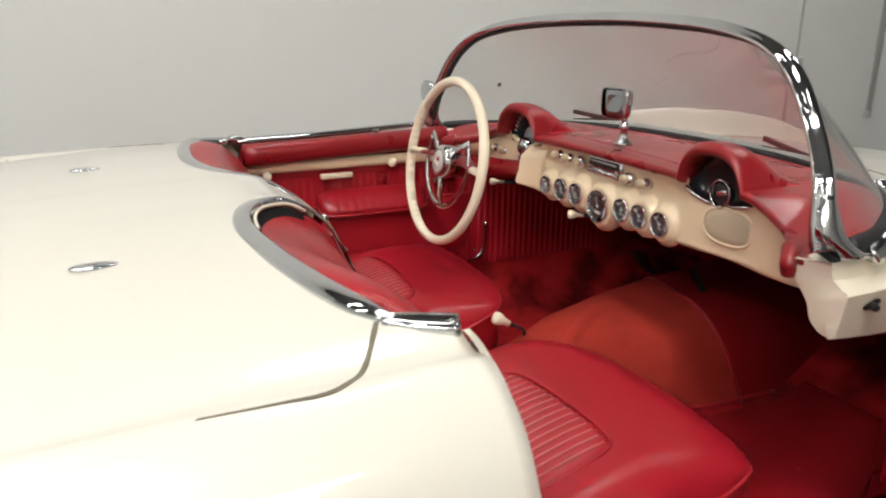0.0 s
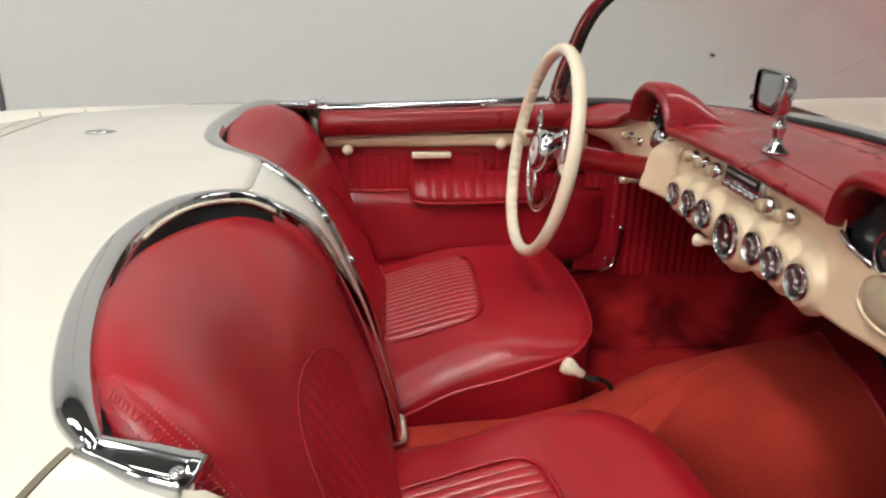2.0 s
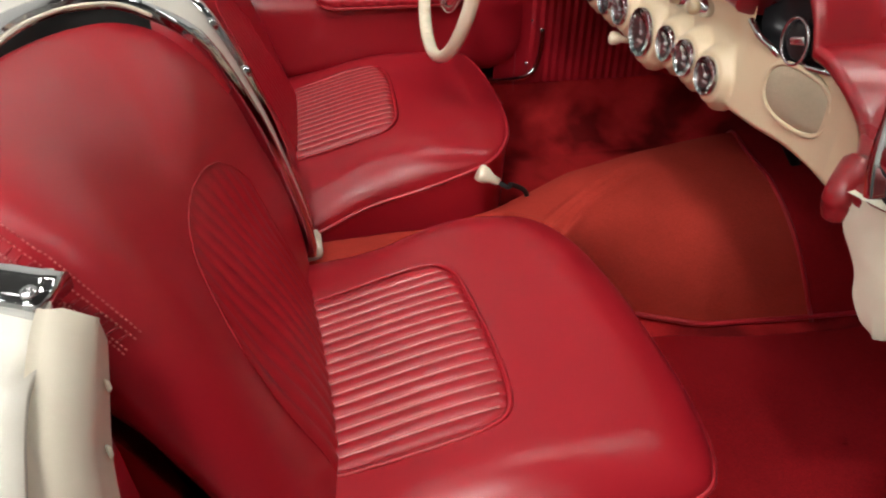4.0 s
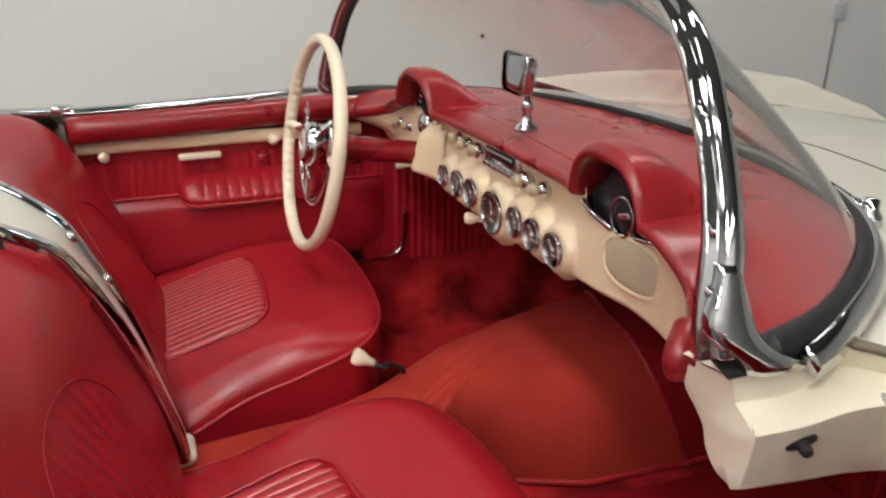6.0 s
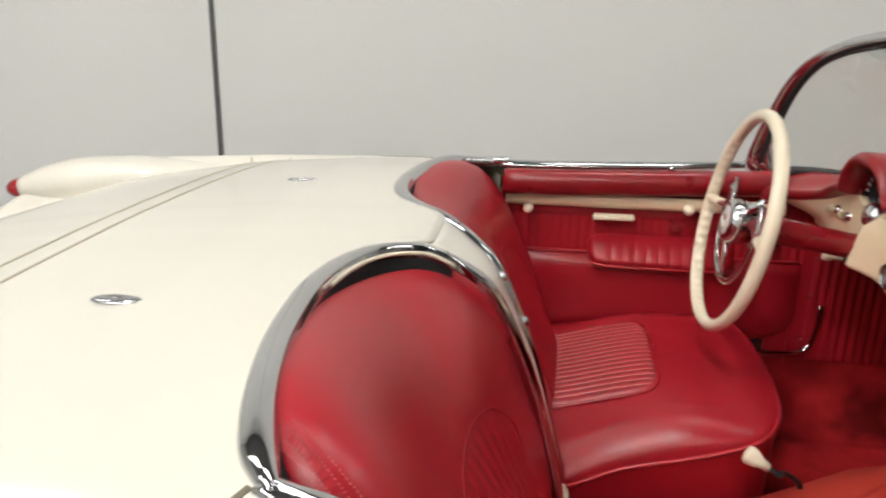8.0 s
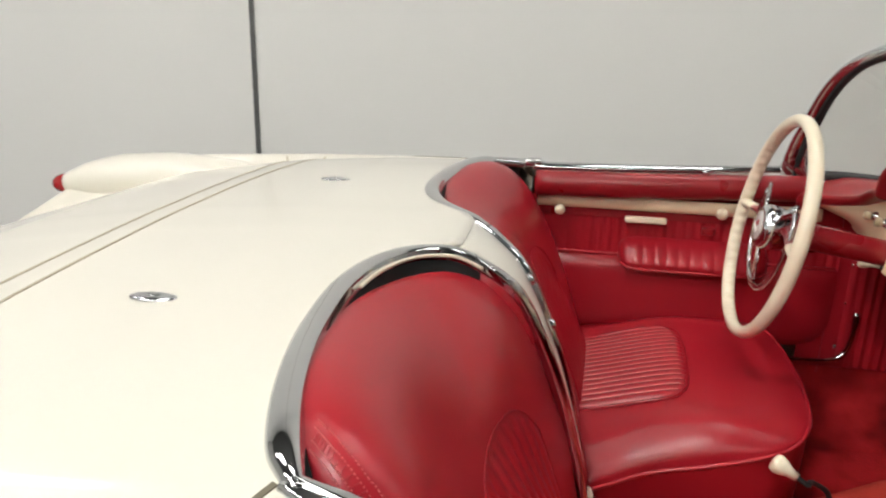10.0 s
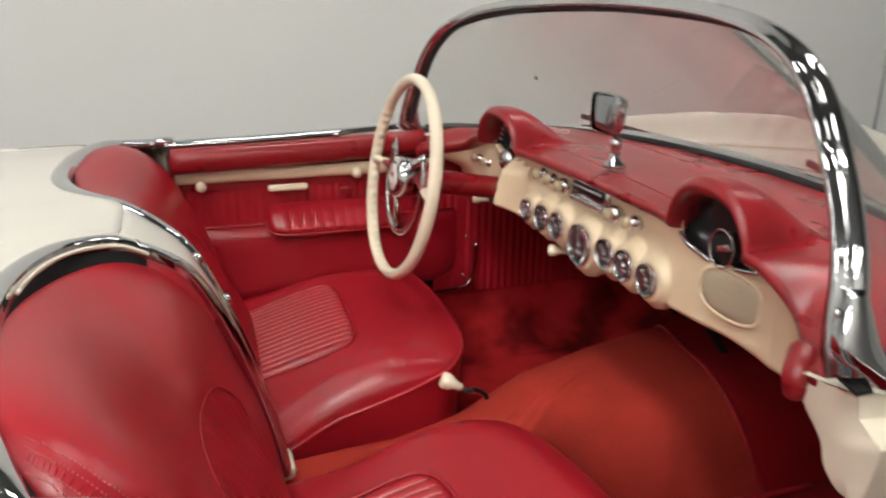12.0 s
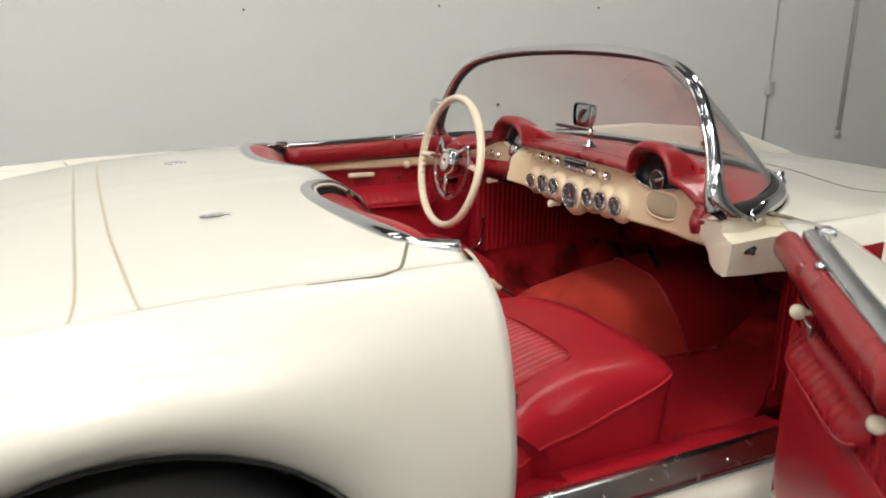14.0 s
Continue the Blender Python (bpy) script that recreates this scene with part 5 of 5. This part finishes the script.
# ledge, then the face with the bumper, then its turned-in lower edge
inner_edge = [(0.700, -0.114, 0.888), (0.702, -0.048, 0.885), (0.678, 0.035, 0.886), (0.725, 0.066, 0.886), (0.775, 0.092, 0.885), (0.86, 0.105, 0.878)]
face_top = [(0.727, -0.113, 0.870), (0.737, -0.068, 0.876), (0.738, -0.010, 0.879), (0.750, 0.036, 0.880), (0.788, 0.066, 0.880), (0.86, 0.082, 0.872)]
face_low = [(0.702, -0.092, 0.790), (0.713, -0.030, 0.790), (0.725, 0.026, 0.793), (0.743, 0.072, 0.793), (0.776, 0.102, 0.790), (0.845, 0.125, 0.785)]
sheet(bm, [spline(inner_edge, 4), spline(face_top, 4)])
sheet(bm, [spline(face_top, 4), spline(face_low, 4)])
sheet(bm, [spline(face_low, 4), spline([(x - 0.02, y + 0.08, z + 0.006) for x, y, z in face_low], 4)])
# back of the channel, up to the fender's edge
sheet(bm, [spline([(0.678, 0.035, 0.886), (0.725, 0.066, 0.886), (0.775, 0.092, 0.885), (0.86, 0.105, 0.878)], 4), spline([(0.679, 0.031, 0.921), (0.735, 0.058, 0.914), (0.79, 0.080, 0.905), (0.86, 0.098, 0.876)], 4)])
sheet(bm, [spline(col, 4), spline([(x, y + 0.08, z + 0.01) for x, y, z in col], 4)])
bmesh.ops.remove_doubles(bm, verts=bm.verts[:], dist=0.0008)
post = crisp(part("hinge_post", bm, JAMB, car, "cream painted hinge post with rubber bumper"), 30)
# cowl top that carries the windshield foot
bm = bmesh.new()
sheet(bm, [[(0.628, -0.118, 0.902), (0.700, -0.124, 0.917), (0.695, -0.05, 0.921), (0.679, 0.031, 0.921)], [(0.628, -0.10, 0.900), (0.64, -0.05, 0.922), (0.63, 0.0, 0.930), (0.62, 0.06, 0.934)], [(0.60, -0.06, 0.910), (0.60, -0.02, 0.925), (0.60, 0.05, 0.932), (0.60, 0.10, 0.935)]])
part("cowl_corner", bm, JAMB, post)
# added dark strip stands in for the shadow below the fender's overhang
bm = bmesh.new()
sweep(bm, spline([(0.684, 0.016, 0.917), (0.714, 0.046, 0.914), (0.76, 0.062, 0.906), (0.80, 0.075, 0.892)], 5), [(-0.005, -0.004), (-0.005, 0.003), (0.005, 0.003), (0.005, -0.004)])
part("channel_shade_strip", bm, CRACK, post, "dark strip painted for the shadow line beside the fender")
# solid near-black wedge paints the shade in the gap below the post
bm = bmesh.new()
wedge = [(0.664, 0.936), (0.668, 0.931), (0.708, 0.920), (0.707, 0.924)]
vs = sheet(bm, [[(x, y, z) for x, z in wedge] for y in (-0.134, -0.10)], wrap=True)
bm.faces.new(vs[0])
bm.faces.new(vs[1])
part("post_base_shade", bm, WELL, post, "near-black wedge for the shaded gap under the windshield post", smooth=False)
bm = bmesh.new()
n = 20
out = [(0.0155 * math.cos(2 * math.pi * k / n), 0.0085 * math.sin(2 * math.pi * k / n)) for k in range(n)]
B = facing((0.7285, -0.060, 0.853), (0.93, -0.22, -0.28)) @ pose(0, 0, 0, 0, 0, 25)
vs = sheet(bm, [[B @ Vector((x * r, y * r, h)) for x, y in out] for r, h in ((1, -0.002), (0.95, 0.003), (0.5, 0.004))], wrap=True)
bm.faces.new(vs[-1])
lathe(bm, [(0.006, 0), (0.006, 0.012), (0.0045, 0.015), (0.0, 0.015)], B, 14)
part("door_bumper", bm, BLACK, post, "black rubber door bumper")

# ---- doors ----
def door(side, m, name_label):
    """A door in its closed place on the right (mirrored for the left), then moved by m."""
    d = tagged(new("door"), name_label)
    d.parent = car

    def P(points):
        return [m @ Vector((side * x, y, z)) for x, y, z in points]

    ahead = 0.0 if side < 0 else -0.13

    def add(name, bm, mat, parent, label=""):
        return part(name, bm, mat, parent, label)

    bm = bmesh.new()
    prof = [(0.668, 0.926), (0.70, 0.930), (0.735, 0.925), (0.775, 0.915), (0.815, 0.893), (0.85, 0.855), (0.878, 0.785), (0.893, 0.68), (0.894, 0.58), (0.884, 0.48), (0.868, 0.40), (0.85, 0.375)]
    ysk = np.linspace(0, 1, 20)
    rows = []
    for t in ysk:
        rows.append(P([(x, lerp(table(-z, [-0.93, -0.87, -0.80, -0.72, -0.6, -0.3], [-0.728, -0.724, -0.721, -0.718, -0.713, -0.707]), 0.06, t), z) for x, z in prof]))
    sheet(bm, rows)
    skin = add("outer_skin", bm, PAINT, d, "cream painted outer door skin")
    thicken(skin, 0.004)
    # chrome belt
    bm = bmesh.new()
    pts = spline([(0.664, -0.715, 0.929), (0.672, -0.55, 0.931), (0.682, -0.35, 0.936), (0.695, -0.18, 0.942), (0.70, -0.125, 0.945)], 6)
    wide = 1.0 if side < 0 else 1.45
    slide = 0.0 if side < 0 else 0.016
    sweep(bm, P([(p.x - slide, p.y, p.z) for p in pts]), [(a * wide, b) for a, b in ((-0.015, -0.006), (-0.014, 0.003), (-0.005, 0.009), (0.006, 0.008), (0.014, 0.002), (0.015, -0.006))])
    belt = add("chrome_belt", bm, CHROME, d, "chrome belt moulding along the door top")
    for y, z in ((-0.715, 0.936), (-0.13, 0.950)):
        bm = bmesh.new()
        q = P([(0.668 if y < -0.5 else 0.70, y, z)])[0]
        block(bm, (0.03, 0.04, 0.018), Matrix.Translation(q) @ m.to_3x3().to_4x4(), 0.005)
        add("belt_end", bm, CHROME, belt)
    # padded roll
    bm = bmesh.new()
    pts = [tuple(p) for p in spline([(0.628, -0.705, 0.896), (0.634, -0.5, 0.900), (0.642, -0.3, 0.905), (0.648, -0.15, 0.910), (0.648, -0.10, 0.912)], 6)]
    sweep(bm, P(pts), [(0.030 * math.cos(a) * 0.85, 0.030 * math.sin(a)) for a in np.linspace(0, 2 * math.pi, 16, endpoint=False)])
    add("padded_roll", bm, PAD, d, "red padded roll along the door top")
    bm = bmesh.new()
    q = P([(0.640, -0.323, 0.937)])[0]
    lathe(bm, [(0.009, -0.004), (0.008, 0.006), (0.0, 0.009)], Matrix.Translation(q), 14)
    add("lock_button", bm, CHROME, d, "chrome lock button")
    # ivory garnish strip with two pull balls and a latch handle
    bm = bmesh.new()
    o = 0.0 if side < 0 else 0.018
    rows = [P([(0.650 + o, y, 0.868), (0.646 + o, y, 0.864), (0.646 + o, y, 0.846), (0.650 + o, y, 0.838), (0.662 + o, y, 0.834)]) for y in np.linspace(-0.70, -0.06 + ahead, 10)]
    sheet(bm, rows)
    add("garnish_strip", bm, DASH, d, "beige painted garnish strip")
    for y, z, r in ((-0.278, 0.846, 0.0135), (-0.645, 0.834, 0.0125)):
        bm = bmesh.new()
        q = P([(0.630, y, z)])[0]
        ball(bm, r, Matrix.Translation(q))
        q2 = P([(0.655, y, z)])[0]
        tube(bm, [q, q2], 0.006, 8)
        add("pull_ball", bm, IVORY, d, "round ivory door pull")
    if side < 0:
        bm = bmesh.new()
        c = P([(0.642, -0.445, 0.818)])[0]
        block(bm, (0.020, 0.095, 0.015), Matrix.Translation(c) @ m.to_3x3().to_4x4(), 0.005)
        add("pull_cup", bm, IVORY, d, "ivory pull cup")
    bm = bmesh.new()
    sheet(bm, [P([(0.662 + o, y, 0.815), (0.660 + o, y, 0.86), (0.655 + o * 0.5, y, 0.905)]) for y in np.linspace(-0.71, -0.05 + ahead, 6)])
    add("inner_panel", bm, PAD, d, "red door panel behind the garnish strip")
    # upper pleated panel
    bm = bmesh.new()
    n = 200
    yy = np.linspace(-0.71, ahead, n)
    rows = []
    for z, x in ((0.825, 0.672), (0.80, 0.670), (0.765, 0.667), (0.720, 0.666)):
        rows.append(P([(x - 0.004 * abs(math.sin(math.pi * (y + 0.71) / 0.0213)) ** 0.7, y, z) for y in yy]))
    sheet(bm, rows)
    add("pleated_panel", bm, VINYL, d, "pleated red vinyl upper panel")
    # lower smooth panel, slightly padded
    bm = bmesh.new()
    rows = []
    for j in range(15):
        t = j / 14
        z = lerp(0.724, 0.524 if side < 0 else 0.435, t)
        row = []
        for k in range(41):
            u = k / 40
            y = lerp(-0.71, -0.03 + ahead, u)
            end = (0.002 if side < 0 else -0.03 + ahead) - 0.075 * (1 - math.sqrt(max(0.0, 1 - max(0.0, (t - 0.62) / 0.38) ** 2)))
            y = lerp(-0.71, end, u)
            swell = 0.024 * (1 - abs(2 * t - 1) ** 7) * (1 - abs(2 * u - 1) ** 10)
            row.append((0.668 - swell, y, z))
        rows.append(P(row))
    sheet(bm, rows)
    lower = add("lower_panel", bm, VINYL, d, "smooth red vinyl lower door panel")
    bm = bmesh.new()
    tube(bm, P([(0.662, y, 0.724) for y in np.linspace(-0.705, -0.008 if side < 0 else -0.04 + ahead, 12)]), 0.004, 6)
    add("panel_piping", bm, PIPING, lower)
    # armrest
    bm = bmesh.new()
    rows = []
    shift = 0.0 if side < 0 else -0.06
    ay = np.linspace(-0.50, -0.16, 96) + shift
    prof = [(0.662, 0.772), (0.650, 0.768), (0.632, 0.750), (0.619, 0.735), (0.610, 0.722), (0.609, 0.711), (0.616, 0.704), (0.662, 0.704)]
    raised, closer = (0.0, 0.0) if side < 0 else (0.042, 0.020)
    for y in ay:
        e = max(0.0, 1 - abs(2 * (y - shift + 0.50) / 0.34 - 1) ** 10) ** 0.5
        rib = 0.0035 * abs(math.sin(math.pi * (y + 0.50) / 0.027)) ** 0.4
        rows.append(P([(0.664 - (0.664 - x - (closer if x < 0.64 else 0) + (rib if k not in (0, 7) else 0)) * (0.1 + 0.9 * e), y, raised + lerp(0.735, z, 0.35 + 0.65 * e)) for k, (x, z) in enumerate(prof)]))
    vs = sheet(bm, rows)
    rest = add("armrest", bm, VINYL, d, "pleated red vinyl armrest")
    bm = bmesh.new()
    curl = lambda y: max(0.0, 1 - abs(2 * (y - shift + 0.50) / 0.34 - 1) ** 10) ** 0.5
    tube(bm, P([(0.664 - (0.0555 - closer) * (0.1 + 0.9 * curl(y)), y, raised + lerp(0.735, 0.706, 0.35 + 0.65 * curl(y))) for y in np.linspace(-0.495, -0.165, 30) + shift]), 0.0035, 6)
    add("armrest_piping", bm, PIPING, rest)
    # latch handle
    bm = bmesh.new()
    c = P([(0.648, -0.10, 0.775) if side < 0 else (0.648, -0.265, 0.818)])[0]
    block(bm, (0.008, 0.075, 0.022), Matrix.Translation(c) @ m.to_3x3().to_4x4(), 0.003)
    add("latch_handle", bm, CHROME, d, "chrome inside latch handle")
    if side < 0:
        bm = bmesh.new()
        block(bm, (0.012, 0.030, 0.020), Matrix.Translation(P([(0.655, -0.30, 0.797)])[0]), 0.005)
        add("lock_lever", bm, PAD, d, "small red lock lever")
    bm = bmesh.new()
    sheet(bm, [P([(0.67, -0.005 + ahead, z), (0.86, 0.03, z)]) for z in (0.42, 0.90)])
    add("front_edge", bm, VINYL, d, "red covered front edge")
    bm = bmesh.new()
    sheet(bm, [P([(0.66, -0.715, z), (0.86, table(-z, [-0.9, -0.767, -0.42], [-0.77, -0.71, -0.685]), z)]) for z in (0.42, 0.6, 0.767, 0.90)])
    sheet(bm, [P([(0.66, y, 0.43), (0.86, y, 0.38)]) for y in (-0.70, -0.03 + ahead)])
    add("door_edges", bm, JAMB, d, "cream door edges")
    return lead(d, skin)


door(-1, Matrix.Identity(4), "closed driver's door with pleated red vinyl trim")
hinge = Vector((0.82, 0.116, 0))
OPEN = Matrix.Translation(hinge) @ Matrix.Rotation(radians(54), 4, "Z") @ Matrix.Translation(-hinge)
door(1, OPEN, "open passenger door with pleated red vinyl trim")

# ---- steering wheel and column ----
sw = tagged(new("steering_wheel"), "ivory steering wheel with chrome horn ring")
sw.parent = car
SW = Matrix.Translation((-0.338, -0.252, 0.897)) @ Matrix.Rotation(radians(90 - 10), 4, "X")
R = 0.204
bm = bmesh.new()
rows = []
N = 420
for i in range(N):
    a = 2 * math.pi * i / N
    row = []
    for k in range(14):
        b = 2 * math.pi * k / 14
        r = 0.0118
        inside = max(0, -math.cos(b))
        notch = 0.0036 * inside * (0.5 - 0.5 * math.cos(a * 62)) if math.sin(a) < 0.75 else 0
        row.append(SW @ Vector(((R + (r - notch) * math.cos(b)) * math.cos(a), (R + (r - notch) * math.cos(b)) * math.sin(a), r * 1.1 * math.sin(b))))
    rows.append(row)
rows.append(rows[0])
vs = sheet(bm, rows, wrap=True)
bmesh.ops.remove_doubles(bm, verts=bm.verts[:], dist=1e-6)
sw_rim = part("wheel_rim", bm, IVORY, sw, "ivory rim with finger grips")
for sgn in (-1, 1):
    bm = bmesh.new()
    pts = [SW @ Vector((sgn * x, 0.012 - 0.01 * (x / 0.2), -0.035 + 0.035 * ease((x - 0.03) / 0.17))) for x in np.linspace(0.145, 0.2, 6)]
    sweep(bm, pts, ring(0.012, 10, 0.008), scale=[1.1, 1.05, 1.0, 0.95, 0.95, 1.0])
    part("spoke_tip", bm, IVORY, sw)
    bm = bmesh.new()
    pts = [SW @ Vector((sgn * x, 0.012 - 0.01 * (x / 0.2), -0.035 + 0.035 * ease((x - 0.03) / 0.17))) for x in np.linspace(0.02, 0.147, 10)]
    sweep(bm, pts, ring(0.016, 10, 0.008), scale=[1.5, 1.5, 1.4, 1.3, 1.2, 1.1, 1.0, 0.9, 0.85, 0.8])
    part("spoke", bm, PAD, sw, "red painted spoke")
bm = bmesh.new()
lathe(bm, [(0.040, -0.03), (0.044, -0.005), (0.043, 0.008), (0.038, 0.015), (0.031, 0.018), (0.029, 0.0165)], SW, 32)
hub = part("hub", bm, CHROME, sw, "chrome horn button hub")
bm = bmesh.new()
lathe(bm, [(0.0295, 0.016), (0.026, 0.019), (0.012, 0.0205), (0.0, 0.021)], SW, 28)
part("horn_button", bm, BUTTON, hub, "pale grey horn button")
bm = bmesh.new()
block(bm, (0.024, 0.010, 0.002), SW @ pose(0, 0.003, 0.0205, 0, 0, 24), 0.0006)
part("hub_emblem", bm, PAD, hub, "small red emblem")
bm = bmesh.new()
block(bm, (0.024, 0.010, 0.002), SW @ pose(0, -0.004, 0.0208, 0, 0, -24), 0.0006)
part("hub_emblem", bm, MARKS, hub, "small white emblem")
bm = bmesh.new()
arc = [SW @ Vector((0.115 * math.cos(a), 0.115 * math.sin(a), -0.008)) for a in np.linspace(radians(152), radians(388), 50)]
sweep(bm, arc, [(-0.0065, -0.003), (-0.0065, 0.002), (0, 0.004), (0.0065, 0.002), (0.0065, -0.003)], up=tuple(SW.to_3x3() @ Vector((0, 0, 1))))
part("horn_ring", bm, CHROME, sw, "chrome half horn ring")
for a, ln in ((270, 0.115), (148, 0.12), (32, 0.12)):
    bm = bmesh.new()
    u = Vector((math.cos(radians(a)), math.sin(radians(a)), 0))
    sweep(bm, [SW @ (u * 0.035 + Vector((0, 0, 0.004))), SW @ (u * ln + Vector((0, 0, -0.008)))], [(-0.007, -0.003), (-0.007, 0.002), (0.007, 0.002), (0.007, -0.003)],
          up=tuple(SW.to_3x3() @ Vector((0, 0, 1))))
    part("horn_prong", bm, CHROME, sw)
bm = bmesh.new()
a, b = SW @ Vector((0, 0, -0.02)), Vector((-0.338, 0.06, 0.845))
sweep(bm, [a, a.lerp(b, 0.12), a.lerp(b, 0.2), a.lerp(b, 0.5), b], ring(0.0245, 20), scale=[1.4, 1.6, 1.05, 1.0, 1.0])
part("steering_column", bm, PAD, car, "glossy red steering column")

# ---- gear lever ----
gl = tagged(new("gear_lever"), "short gear lever with ivory knob")
gl.parent = car
K = Vector((-0.036, -0.251, 0.572))
axis = Vector((-0.25, -0.85, 0.45)).normalized()
bm = bmesh.new()
lathe(bm, [(0, 0.014), (0.014, 0.012), (0.0165, 0.006), (0.015, -0.004), (0.009, -0.016), (0.0075, -0.030), (0.0, -0.031)], facing(K, axis), 20)
part("lever_knob", bm, IVORY, gl, "ivory lever knob")
bm = bmesh.new()
tube(bm, spline([K - axis * 0.028, K - axis * 0.05, (-0.048, -0.195, 0.540), (-0.062, -0.164, 0.518), (-0.075, -0.15, 0.49)], 5), 0.0045, 8)
gl_rod = part("lever_rod", bm, BLACK, gl)

# ---- door mirror on the far side ----
dm = tagged(new("door_mirror"), "round chrome mirror on the driver's side")
dm.parent = car
bm = bmesh.new()
lathe(bm, [(0.0, 0.03), (0.022, 0.027), (0.036, 0.016), (0.040, 0.0), (0.037, -0.003), (0.0, -0.003)], facing((-0.80, -0.09, 1.024), (0, 1, 0.05)), 28)
dm_shell = part("mirror_shell", bm, CHROME, dm)
bm = bmesh.new()
tube(bm, spline([(-0.80, -0.08, 0.99), (-0.80, -0.07, 0.95), (-0.795, -0.06, 0.90)], 5), 0.008, 10)
part("mirror_stem", bm, CHROME, dm)

for empty, main in ((dash, panel), (ws, ws_frame), (sw, sw_rim), (mir, mir_shell), (dm, dm_shell), (gl, gl_rod)):
    lead(empty, main)
